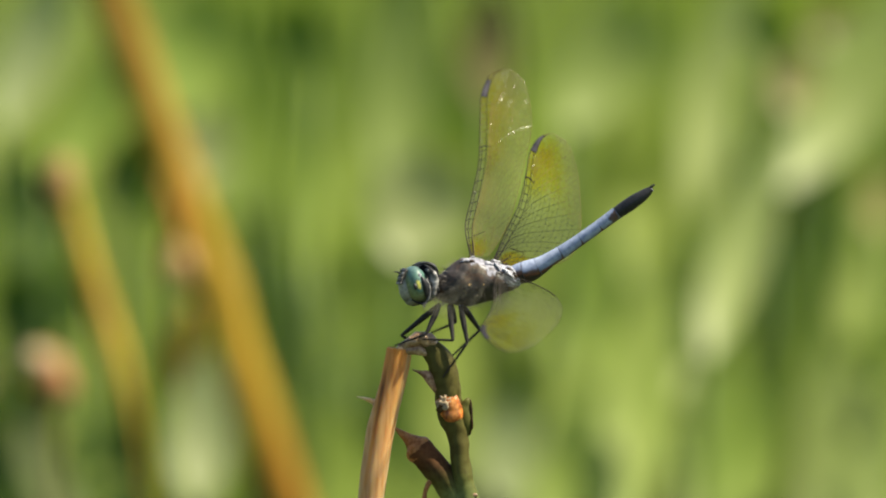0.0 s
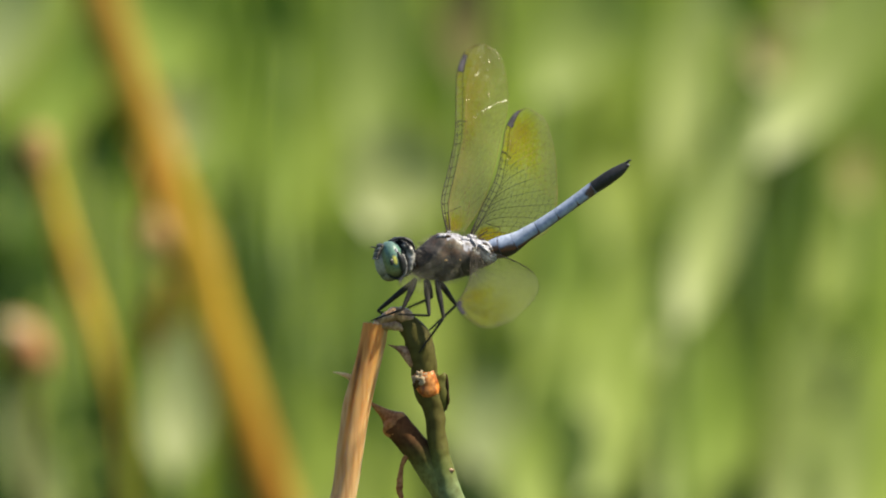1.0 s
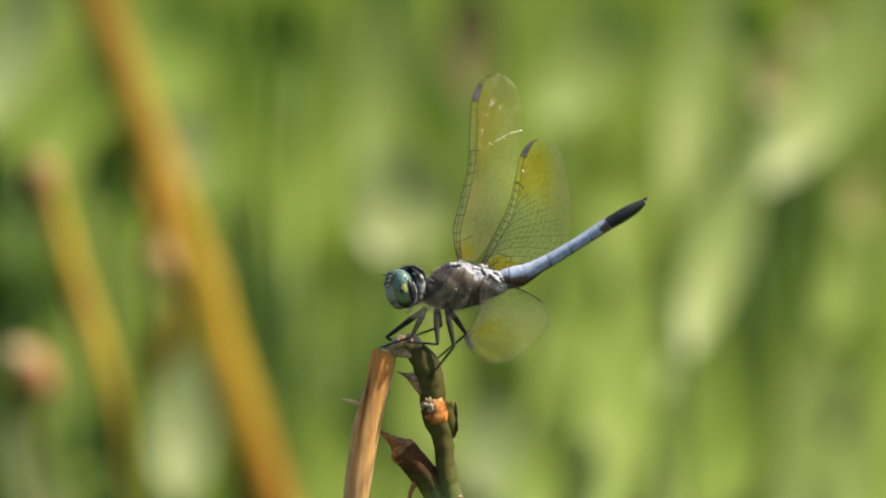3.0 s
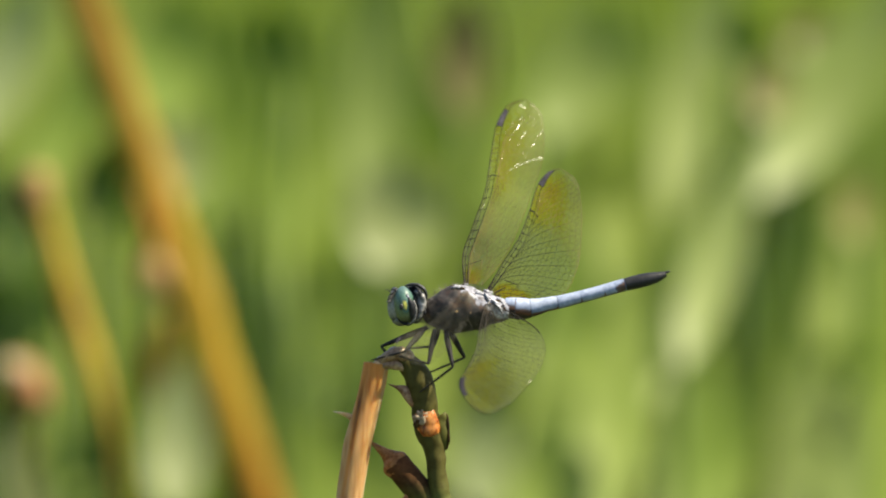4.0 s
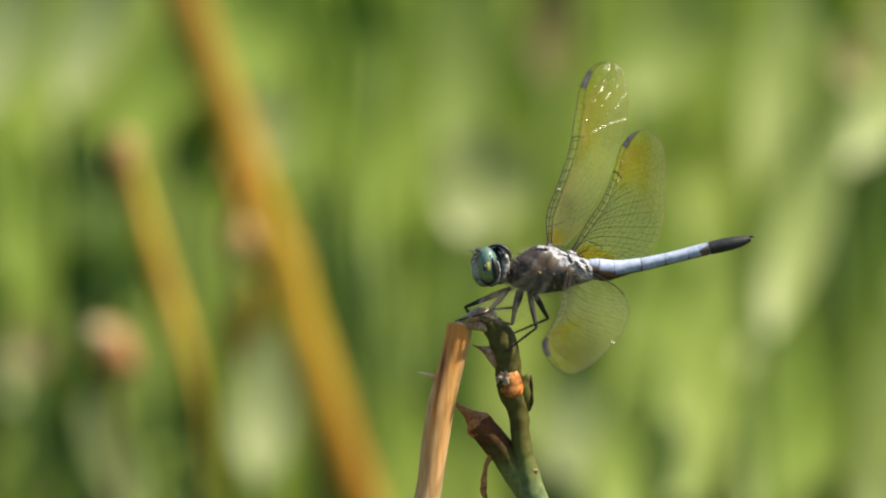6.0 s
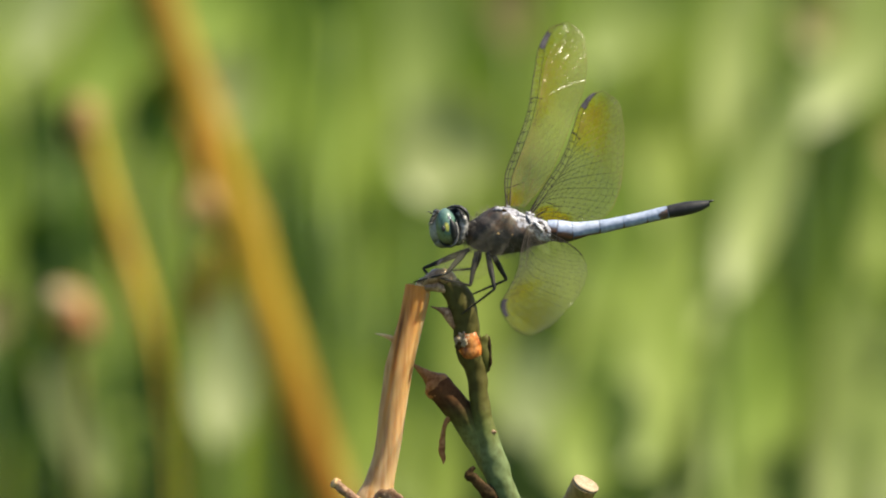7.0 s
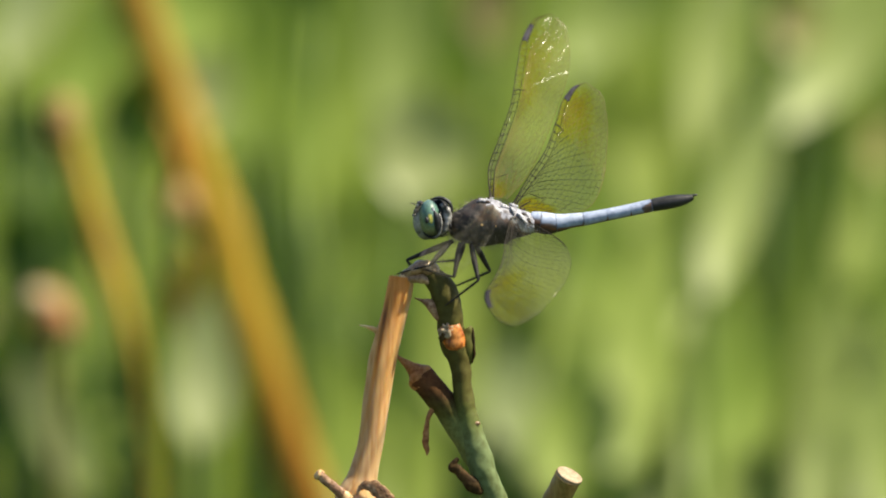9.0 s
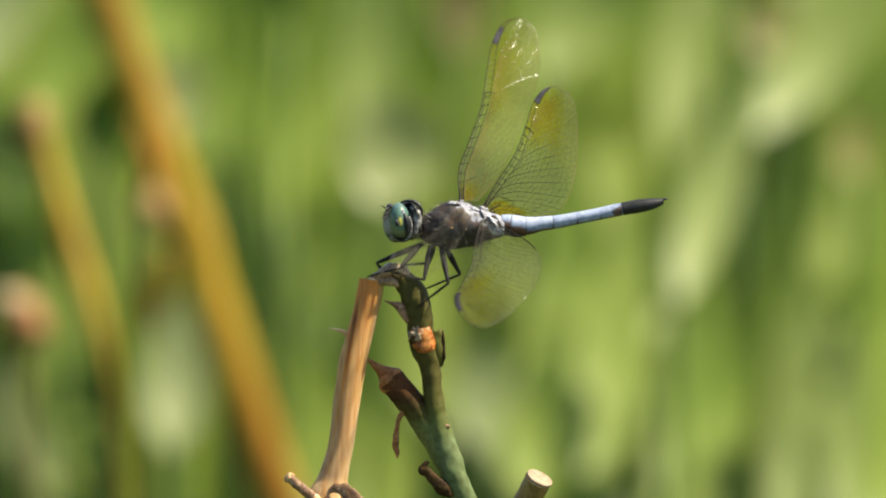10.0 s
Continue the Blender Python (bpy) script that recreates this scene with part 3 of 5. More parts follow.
for row in (
    (-61.49, -6.91, 366, 3.86, 13.13, 4, REED_GREEN, 31), (-67.48, -17.44, 372, 4.20, 13.13, 0, REED_GREEN, 35), (-8.23, -6.98, 372, 3.36, 17.82, 2, REED_GREEN, 31), (-44.67, -20.31, 340, 3.36, 10.78, -4, REED_GREEN, 36),
    (-23.57, 26.01, 378, 3.36, 15.94, 4, REED_GREEN, 18), (-11.97, 24.54, 368, 3.02, 17.82, -2, REED_GREEN, 19), (22.60, 14.58, 412, 3.86, 21.11, 8, REED_GREEN, 22), (59.33, 5.61, 400, 3.86, 16.88, 14, REED_GREEN, 26),
    (-21.01, -5.40, 356, 3.19, 15.94, 0, REED_GREEN, 30), (47.32, -13.12, 398, 3.86, 16.88, 16, REED_GREEN, 33), (2.34, 18.38, 404, 3.86, 17.82, 4, REED_GREEN, 21), (-51.72, 8.05, 372, 4.20, 9.38, 8, REED_GREEN, 25),
    (31.55, -22.10, 394, 3.36, 14.07, -4, REED_GREEN, 37), (13.60, 7.85, 410, 3.86, 26.73, 5, REED_GREEN, 25)):
    shoot(*row, "broad mid-green reed leaf in the stand")
# dark leaves stand in for patches of shade between the reeds
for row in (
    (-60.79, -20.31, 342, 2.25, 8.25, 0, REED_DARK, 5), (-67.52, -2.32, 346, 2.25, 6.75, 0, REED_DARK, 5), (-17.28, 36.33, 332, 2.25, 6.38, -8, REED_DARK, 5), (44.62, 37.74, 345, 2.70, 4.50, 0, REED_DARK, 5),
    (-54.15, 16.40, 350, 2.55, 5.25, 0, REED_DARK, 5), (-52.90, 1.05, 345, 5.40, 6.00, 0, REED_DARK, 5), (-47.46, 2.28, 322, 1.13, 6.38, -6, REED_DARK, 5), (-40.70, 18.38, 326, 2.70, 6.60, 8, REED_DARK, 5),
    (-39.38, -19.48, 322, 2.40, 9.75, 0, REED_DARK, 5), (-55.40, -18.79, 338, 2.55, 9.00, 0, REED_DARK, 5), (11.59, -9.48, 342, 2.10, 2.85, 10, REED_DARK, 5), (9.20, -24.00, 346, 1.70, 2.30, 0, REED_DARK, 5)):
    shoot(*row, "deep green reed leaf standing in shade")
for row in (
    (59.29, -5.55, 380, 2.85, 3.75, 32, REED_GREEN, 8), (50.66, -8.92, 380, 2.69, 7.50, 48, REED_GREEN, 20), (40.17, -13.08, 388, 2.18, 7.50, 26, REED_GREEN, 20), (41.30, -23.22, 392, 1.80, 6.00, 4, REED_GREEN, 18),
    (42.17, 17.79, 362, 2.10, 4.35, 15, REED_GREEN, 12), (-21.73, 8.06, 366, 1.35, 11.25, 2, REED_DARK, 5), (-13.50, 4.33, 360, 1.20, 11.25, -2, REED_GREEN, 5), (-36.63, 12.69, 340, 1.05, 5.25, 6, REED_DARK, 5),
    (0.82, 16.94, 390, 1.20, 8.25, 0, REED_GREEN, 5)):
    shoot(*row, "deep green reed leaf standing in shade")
for row in (
    (-61.93, -8.25, 330, 2.55, 4.50, 6, REED_BROWN, 40), (7.50, 35.51, 360, 3.15, 8.63, 3, REED_BROWN, 15), (59.25, 14.82, 352, 1.95, 4.65, 0, REED_BROWN, 31), (47.99, 31.00, 342, 2.55, 4.65, 10, REED_BROWN, 25),
    (53.67, 37.99, 372, 3.00, 3.75, 20, REED_BROWN, 22), (34.95, 14.63, 398, 1.50, 6.75, 6, REED_BROWN, 31)):
    shoot(*row, "withered brown reed leaf hanging in the stand")


rnd = random.Random(23)
for i in range(15):                                # the wall of long leaves behind the others
    shoot(2 + 4.6 * i, -10 + rnd.uniform(-4, 4), rnd.uniform(382, 396), rnd.uniform(6.2, 7.2), rnd.uniform(36, 44), rnd.uniform(2, 12), (REED_LIGHT, REED_GREEN)[i % 2], rnd.uniform(27, 32),
          "long green reed leaf at the back of the stand")


def upright(u, v, w, half, lean, material, label):
    """A narrow upright reed leaf from the ground to a tip at (u, v)."""
    tip = spot(u, v, w)
    bm = bmesh.new()
    root = Vector((-lean * tip.z, 0.0, -tip.z - 0.02))
    ribbon(bm, root, (0, 0, 0), 2 * half * (1 + w / FAR) * MM, (0.01 * lean, -0.01, 0), (0.96, 0.28, 0), n=14, fold=0.35)
    ob = part("upright_reed", bm, material)
    ob.location = tip
    low, high = root * 0.98 + Vector((0, -0.001, 0)), root * 0.05 + Vector((0, -0.0006, 0))
    mid = (low + high) * 0.5 + Vector((0.01 * lean, -0.01, 0))
    part("midrib", loft([(*(low / MM), 0.5, 0.5), (*(mid / MM), 0.4, 0.4), (*(high / MM), 0.15, 0.15)], 10, 6), REED_LIGHT, ob, "pale midrib")
    return tagged(ob, label, "reed leaf", "narrow upright reed leaves")


rnd = random.Random(21)
for i in range(30):
    upright(-32 + 62 * ((i * 0.618) % 1.0) + rnd.uniform(-1.5, 1.5), rnd.uniform(-6, 40), rnd.uniform(345, 430), rnd.uniform(0.8, 2.0), rnd.uniform(-0.06, 0.12),
            (REED_GREEN, REED_LIGHT, REED_GREEN, REED_GREY, REED_GREEN, REED_LIGHT)[i % 6], "narrow upright green reed leaf")


# ---- blurred dry reeds behind the perch ----
def leaning(ob):
    ob.matrix_world = Matrix.Translation(HEART) @ TILT.to_4x4()
    return ob


def far_row(u, v, w, half):
    k = 1 + w / FAR
    return (u * k, w, v * k, half * k, half * k)


def drop(u, v, w, half, below=0.0):
    """The row on the ground straight below a place of the leaning plane."""
    k = 1 + w / FAR
    z = HEART.z / MM + v * k * math.cos(radians(LEAN)) - w * math.sin(radians(LEAN)) - below
    return (u * k, w + z * math.sin(radians(LEAN)), v * k - z * math.cos(radians(LEAN)), half, half)


# pigment climbs from the shade-brown foot to plain ochre
ochre = leaning(part("ochre_reed", paint(loft([drop(-8.39, -53.90, 300, 4.0, -20), far_row(-8.39, -53.90, 300, 3.00), far_row(-18.88, -26.29, 300, 2.85), far_row(-23.59, -12.64, 300, 2.80), far_row(-28.23, 2.37, 300, 2.75), far_row(-33.70, 17.37, 300, 2.70), far_row(-39.24, 32.37, 300, 2.60), far_row(-45.08, 48.12, 300, 2.40), far_row(-51.06, 64.62, 300, 1.35)], 60, 14, rough=0.12, grain=0.15), lambda q: clamp((q.z + 45) / 90)), OCHRE_SHADED))
tagged(ochre, "leaning dry ochre reed stem behind the perch", "reed stem")
part("husk", ball((*far_row(-33.74, 6.43, 282, 1.00)[:3],), (2.70, 2.20, 3.10), 16, 10, rough=0.2, grain=0.4), ROSY, ochre, "rosy round husk")
part("sheath", loft([far_row(-32.98, 8.43, 288, 0.70), far_row(-33.72, 11.42, 290, 1.00), far_row(-34.77, 15.16, 292, 1.00), far_row(-35.81, 18.52, 294, 0.40)], 12, 10), OCHRE_SHADED, ochre, "reddish dry sheath")
part("blade", loft([far_row(-32.24, 0.94, 285, 0.70), far_row(-33.28, -2.83, 290, 2.00), far_row(-34.18, -6.98, 294, 1.70), far_row(-34.62, -10.37, 298, 0.40)], 12, 10), OCHRE, ochre, "short withered blade")
thin = leaning(part("ochre_reed", loft([drop(-37.68, -27.49, 272, 2.0, -20), far_row(-37.68, -27.49, 272, 0.30), far_row(-39.47, -13.99, 272, 0.60), far_row(-40.97, -8.74, 272, 1.20), far_row(-42.91, -2.74, 272, 1.50), far_row(-45.16, 4.01, 272, 1.45), far_row(-47.26, 10.76, 272, 1.35), far_row(-48.90, 16.01, 272, 1.35), far_row(-49.50, 18.64, 272, 0.90)], 40, 12, rough=0.1, grain=0.2), OCHRE))
tagged(thin, "thin dry ochre reed stem with a rosy broken top", "reed stem")
part("husk", ball((*far_row(-49.53, 17.58, 258, 1.00)[:3],), (2.60, 2.25, 3.70), 14, 10, turn=15, rough=0.25, grain=0.4), ROSY, thin, "rosy broken top")
pod = leaning(part("seed_head", loft([drop(-50.06, -27.47, 268, 1.5, -20), far_row(-50.06, -27.47, 268, 0.75), far_row(-51.17, -7.97, 268, 0.90)], 20, 8), REED_BROWN))
tagged(pod, "rosy dry seed head on a thin stalk", "seed head")
part("pod", ball((*far_row(-51.32, -7.67, 268, 1.00)[:3],), (4.00, 3.20, 3.80), 18, 12, rough=0.35, grain=0.3), ROSY, pod)
part("pod_scale", ball((*far_row(-49.84, -9.06, 262, 1.00)[:3],), (2.40, 2.20, 2.90), 14, 10, rough=0.4, grain=0.4), CAP, pod, "brown lower scale of the head")
part("pod_scale", ball((*far_row(-53.06, -5.84, 262, 1.00)[:3],), (1.90, 1.80, 1.80), 14, 10, rough=0.4, grain=0.4), CREAM, pod, "pale upper scale of the head")


# ---- the perch ----
def k(u, v, w, half, deep=None):
    return (u, w, v, half, half if deep is None else deep)


def grooved(a, _):
    """Two grooves along the stem, and shallow ribs all round."""
    d = (a - 3.95 + math.pi) % (2 * math.pi) - math.pi
    e = (a - 5.75 + math.pi) % (2 * math.pi) - math.pi
    return 1 - 0.07 * math.exp(-(d / 0.2) ** 2) - 0.05 * math.exp(-(e / 0.16) ** 2) + 0.012 * math.cos(11 * a)


def dry_stem():
    bm = loft([drop(-9.67, -79.42, 10, 2.6, -20), k(-9.67, -79.42, 10, 2.3), k(-10.05, -41.92, 2, 2.1), k(-10.42, -36.20, 0, 3.70), k(-10.45, -33.90, 0, 3.55), k(-10.35, -32.30, 0, 2.85), k(-10.05, -30.70, 0, 2.12), k(-9.60, -28.80, 0, 1.82),
               k(-9.10, -26.80, 0, 1.70), k(-8.60, -23.93, 0, 1.72), k(-8.25, -20.93, 0, 1.80), k(-7.80, -17.93, 0, 1.80), k(-7.35, -14.92, 0, 1.88), k(-6.60, -11.92, 0, 1.76), k(-5.70, -8.62, 0, 1.69), k(-4.88, -4.42, 0, 1.69), k(-4.80, -3.82, 0, 1.65)],
              190, 48, shape=grooved, rough=0.02, grain=0.3)
    # oranger upwards, browner down the groove; pale right edge is a painted rim highlight
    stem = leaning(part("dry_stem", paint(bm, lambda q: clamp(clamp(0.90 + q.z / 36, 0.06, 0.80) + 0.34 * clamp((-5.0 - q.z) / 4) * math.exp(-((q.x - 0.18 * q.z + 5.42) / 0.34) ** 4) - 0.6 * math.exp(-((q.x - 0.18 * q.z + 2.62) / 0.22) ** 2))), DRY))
    tagged(stem, "bleached tan broken stem with a groove along it", "plant stem")
    rim = bmesh.new()
    rnd = random.Random(5)
    for i in range(26):
        a = 2 * math.pi * i / 26
        x, y = 1.55 * math.cos(a), 1.55 * math.sin(a)
        h = rnd.uniform(0.05, 0.5)
        u0, v0 = -4.80, -3.90
        q = [rim.verts.new(Vector((u0 + x * f, y * f, v0 + z)) * MM) for f, z in ((1.0, -0.3), (0.86, -0.3), (0.9, h))]
        r = [rim.verts.new(Vector((u0 + 1.55 * math.cos(a + 0.22) * f, 1.55 * math.sin(a + 0.22) * f, v0 + z)) * MM) for f, z in ((1.0, -0.3), (0.86, -0.3), (0.92, h * 0.6))]
        rim.faces.new((q[0], r[0], r[2], q[2]))
        rim.faces.new((q[1], q[2], r[2], r[1]))
    part("torn_rim", rim, TAN, stem, "frayed broken rim", smooth=False)
    part("thorn", loft([k(-7.10, -11.50, 0, 0.70, 0.45), k(-8.00, -11.00, -0.1, 0.48, 0.38), k(-8.90, -10.60, -0.2, 0.26), k(-9.70, -10.35, -0.3, 0.16), k(-10.45, -10.20, -0.4, 0.07)], 16, 8, rough=0.25, grain=1.6), DRY, stem, "small pale side thorn")
    part("bract", loft([k(-10.80, -35.02, -2.4, 0.90), k(-12.15, -33.23, -2.9, 0.75, 0.60), k(-13.42, -31.95, -3.1, 0.67, 0.53), k(-14.47, -31.05, -3.1, 0.64, 0.49), k(-15.22, -30.45, -3.0, 0.60, 0.49), k(-15.67, -30.07, -2.9, 0.67, 0.53)],
         50, 16, rough=0.18, grain=1.3), BRACT, stem, "slim curled brown bract")
    part("bract_tip", loft([k(-15.52, -30.22, -2.95, 0.64, 0.53), k(-15.82, -29.92, -2.9, 0.67, 0.53), k(-16.05, -29.70, -2.8, 0.38, 0.30)], 10, 12, rough=0.5, grain=2.2), TAN, stem, "pale broken bract tip")
    part("bract", loft([k(-6.00, -36.30, -3.0, 1.20, 0.45), k(-6.75, -33.82, -3.4, 1.27, 0.45), k(-7.72, -32.25, -3.6, 1.05, 0.38), k(-8.85, -31.50, -3.6, 0.75, 0.30), k(-9.82, -31.50, -3.4, 0.53, 0.30), k(-10.42, -31.95, -3.3, 0.30), k(-10.65, -32.62, -3.2, 0.15)],
         50, 18, rough=0.3, grain=1.4), BRACT, stem, "brown withered scrap of bract")
    part("bract", loft([k(-11.25, -34.80, -2.9, 0.97, 0.38), k(-12.00, -33.38, -3.2, 0.90, 0.38), k(-12.97, -32.17, -3.1, 0.53, 0.30), k(-13.72, -31.50, -2.9, 0.22)], 18, 10, rough=0.25, grain=1.5), TAN, stem, "split tan bract")


dry_stem()


def green_stem():
    # olive above the node, and darkened there by shade put into the pigment
    stem = leaning(part("green_stem", paint(loft([drop(16.20, -79.42, 12, 2.6, -20), k(16.20, -79.42, 12, 2.2), k(11.70, -42.67, 4, 1.50), k(7.35, -32.55, 0.3, 1.57), k(6.22, -30.00, 0, 1.72), k(5.33, -27.30, 0, 1.80),
                k(4.42, -24.52, 0, 1.65), k(3.75, -21.52, 0, 1.43), k(3.30, -18.68, 0, 1.31), k(3.07, -16.05, 0, 1.35), k(2.77, -14.55, 0, 1.50), k(2.10, -12.67, 0, 1.72), k(1.80, -11.03, 0, 1.76), k(1.57, -8.92, 0, 1.80), k(1.12, -6.83, 0, 1.88),
                k(0.45, -5.02, 0, 1.72), k(-0.82, -3.67, 0, 1.35), k(-2.10, -2.85, 0, 0.90), k(-3.15, -2.70, 0, 0.60)], 160, 28, rough=0.10, grain=0.7), lambda q: clamp((q.z + 25.5) / 8 + 0.12 * noise.noise(q * 0.5))), STEM))
    tagged(stem, "green broken stem bent over at its top", "plant stem")
    bm = loft([k(6.60, -30.38, 0.25, 1.43), k(5.55, -28.27, 0.3, 1.69), k(4.20, -25.72, 0.55, 1.84), k(2.70, -23.18, 0.8, 1.91), k(1.20, -21.07, 0.9, 1.88), k(-0.30, -19.27, 0.9, 1.84), k(-1.50, -17.93, 0.8, 1.80), k(-2.25, -17.02, 0.9, 1.80), k(-2.77, -16.50, 0.9, 1.27), k(-3.07, -16.20, 0.9, 0.45)],
              64, 26, rough=0.07, grain=0.7)
    part("branch", paint(bm, lambda q: clamp((q.z + 24.0) / 6.5)), BRANCH, stem, "stubby reddish-brown side branch")
    part("branch_cap", loft([k(-1.50, -18.00, 0.8, 1.72), k(-2.02, -17.32, 0.9, 1.88), k(-2.55, -16.72, 0.9, 1.80), k(-3.00, -16.27, 0.9, 1.20), k(-3.60, -15.75, 0.9, 0.75), k(-4.35, -15.15, 0.9, 0.49), k(-5.47, -14.25, 0.9, 0.15)],
         40, 20, rough=0.10, grain=1.0), CAP, stem, "pointed brown cap of the branch")
    LEAF_U, LEAF_V = 4.88, -23.32
    part("leaf_scar", ball((LEAF_U, -1.12, LEAF_V), (0.80, 0.22, 0.34), 14, 10, turn=-20, rough=0.5, grain=1.5), SHEATH, stem, "small brown leaf scar")
    part("scar", loft([k(2.40, -13.57, -0.6, 0.75), k(2.32, -12.90, -0.9, 1.35, 0.97), k(2.02, -11.78, -1.05, 1.50, 0.90), k(1.72, -10.72, -1.05, 1.43, 0.90), k(1.50, -10.12, -0.95, 1.27, 0.67)], 30, 28, rough=0.10, grain=1.6), SCAR, stem, "orange torn node scar")
    PITH_U, PITH_V = 1.15, -10.95
    part("pith", ball((PITH_U, -1.72, PITH_V), (1.00, 0.46, 0.82), 26, 18, turn=-20, rough=0.8, grain=2.4), CREAM, stem, "pale frayed pith")
    part("scar_core", loft([k(0.45, -12.38, -1.7, 0.22), k(0.60, -11.78, -1.9, 0.45, 0.30), k(0.82, -11.25, -2.0, 0.30)], 10, 10, rough=0.5, grain=2), BARK, stem, "dark core of the scar")
    part("bud", paint(loft([k(4.05, -15.38, 0, 0.38), k(4.05, -14.17, -0.5, 0.75, 0.45), k(3.97, -12.53, -0.6, 0.82, 0.45), k(3.97, -11.32, -0.5, 0.75, 0.30), k(4.27, -10.65, -0.3, 0.38), k(4.42, -10.28, -0.2, 0.07)], 26, 14, rough=0.22, grain=1.5),
                      lambda q: 0.62 + 0.3 * clamp(abs(q.x - 4.05) * 1.2)), STEM, stem, "olive side bud with dark edges")
    for x in (-0.78, 0.80):
        part("bud_edge", loft([k(4.05 + x * 0.6, -15.2, -0.2, 0.12, 0.2), k(4.05 + x, -14.1, -0.6, 0.18, 0.25), k(3.97 + x, -12.5, -0.7, 0.18, 0.25), k(3.97 + x * 0.95, -11.3, -0.6, 0.17, 0.22), k(4.10 + x * 0.7, -10.5, -0.4, 0.06)], 22, 8, rough=0.4, grain=2.0), BARK, stem, "dark edge of the bud")
    part("scale", loft([k(1.05, -9.10, -0.3, 1.25, 0.70), k(-0.15, -8.10, -0.6, 1.05, 0.50), k(-1.17, -7.30, -0.7, 0.62, 0.34), k(-2.17, -6.90, -0.6, 0.22), k(-3.07, -6.60, -0.4, 0.07)], 20, 12, rough=0.15, grain=1.2), BRACT, stem, "olive-brown pointed scale")
    part("torn_sheath", loft([k(-5.10, -3.97, -0.3, 0.30, 0.45), k(-4.20, -3.45, -0.6, 0.67, 0.75), k(-3.15, -3.00, -0.8, 0.82, 1.05), k(-2.02, -2.48, -0.8, 0.97, 1.12), k(-0.90, -2.77, -0.6, 0.97, 1.05), k(0.15, -3.52, -0.3, 0.60)],
         30, 20, rough=0.22, grain=1.3), SHEATH, stem, "crumpled dry sheath over the bend")
    part("torn_fibre", loft([k(-4.30, -4.35, -0.7, 0.35, 0.50), k(-3.30, -4.05, -0.9, 0.62, 0.60), k(-2.20, -3.95, -0.9, 0.70, 0.60), k(-1.10, -4.35, -0.7, 0.45, 0.45), k(-0.35, -4.75, -0.5, 0.12)], 24, 14, rough=0.45, grain=1.8), SHEATH, stem, "torn tan fibres under the bend")
    part("tendril", loft([k(0.15, -20.32, 0.3, 0.53, 0.22), k(-0.97, -21.82, 0.2, 0.30, 0.22), k(-1.50, -24.30, 0.2, 0.38, 0.15), k(-1.57, -25.80, 0.2, 0.45, 0.15), k(-1.35, -26.93, 0.2, 0.30, 0.15), k(-1.43, -27.52, 0.2, 0.07)], 26, 8, rough=0.4, grain=1.4), CAP, stem, "hanging brown tendril")
    part("bud", loft([k(5.85, -32.32, -0.8, 0.45), k(4.95, -31.72, -1.2, 0.90, 0.60), k(3.60, -30.38, -1.3, 0.75, 0.53), k(2.62, -29.32, -1.2, 0.67, 0.45), k(1.95, -29.02, -1.1, 0.60, 0.38), k(2.32, -28.27, -1.0, 0.38), k(2.77, -27.90, -1.0, 0.22)], 30, 14, rough=0.22, grain=1.3), BARK, stem, "dark brown side bud")


green_stem()
cut = leaning(part("cut_stub", loft([drop(13.20, -64.42, 30, 2.2, -20), k(13.20, -64.42, 30, 2.0), k(13.95, -38.92, 9, 1.72), k(15.45, -34.05, 3.4, 1.80), k(16.50, -32.02, 2.2, 1.80), k(17.32, -30.30, 1.2, 1.80)], 60, 24, rough=0.05), STUB))
tagged(cut, "short tan-green stem stub with a pale cut end", "plant stem")
u0, v0 = 17.55, -30.07
e0 = Vector((u0, 1.2, v0)) - Vector((u0 - 1.05, 2.2, v0 - 1.95))
e0.normalize()
c0 = Vector((u0, 1.2, v0))
part("cut_face", loft([(*(c0 - e0 * 0.45), 1.80, 1.80), (*(c0 - e0 * 0.15), 1.83, 1.83), (*(c0 + e0 * 0.0), 1.81, 1.81), (*(c0 + e0 * 0.06), 1.69, 1.69)], 8, 28, rough=0.03), CREAM, cut, "pale pithy cut end")


# ---- the dragonfly: head towards -x, tail towards +x, y away, z up ----
dragonfly = new("dragonfly")
dragonfly.empty_display_size = 0.01
tagged(dragonfly, "blue dragonfly with green eyes and amber wings on a broken stem", "dragonfly")


def h(u, v, w, half, deep):
    return (u, w, v, half, deep)


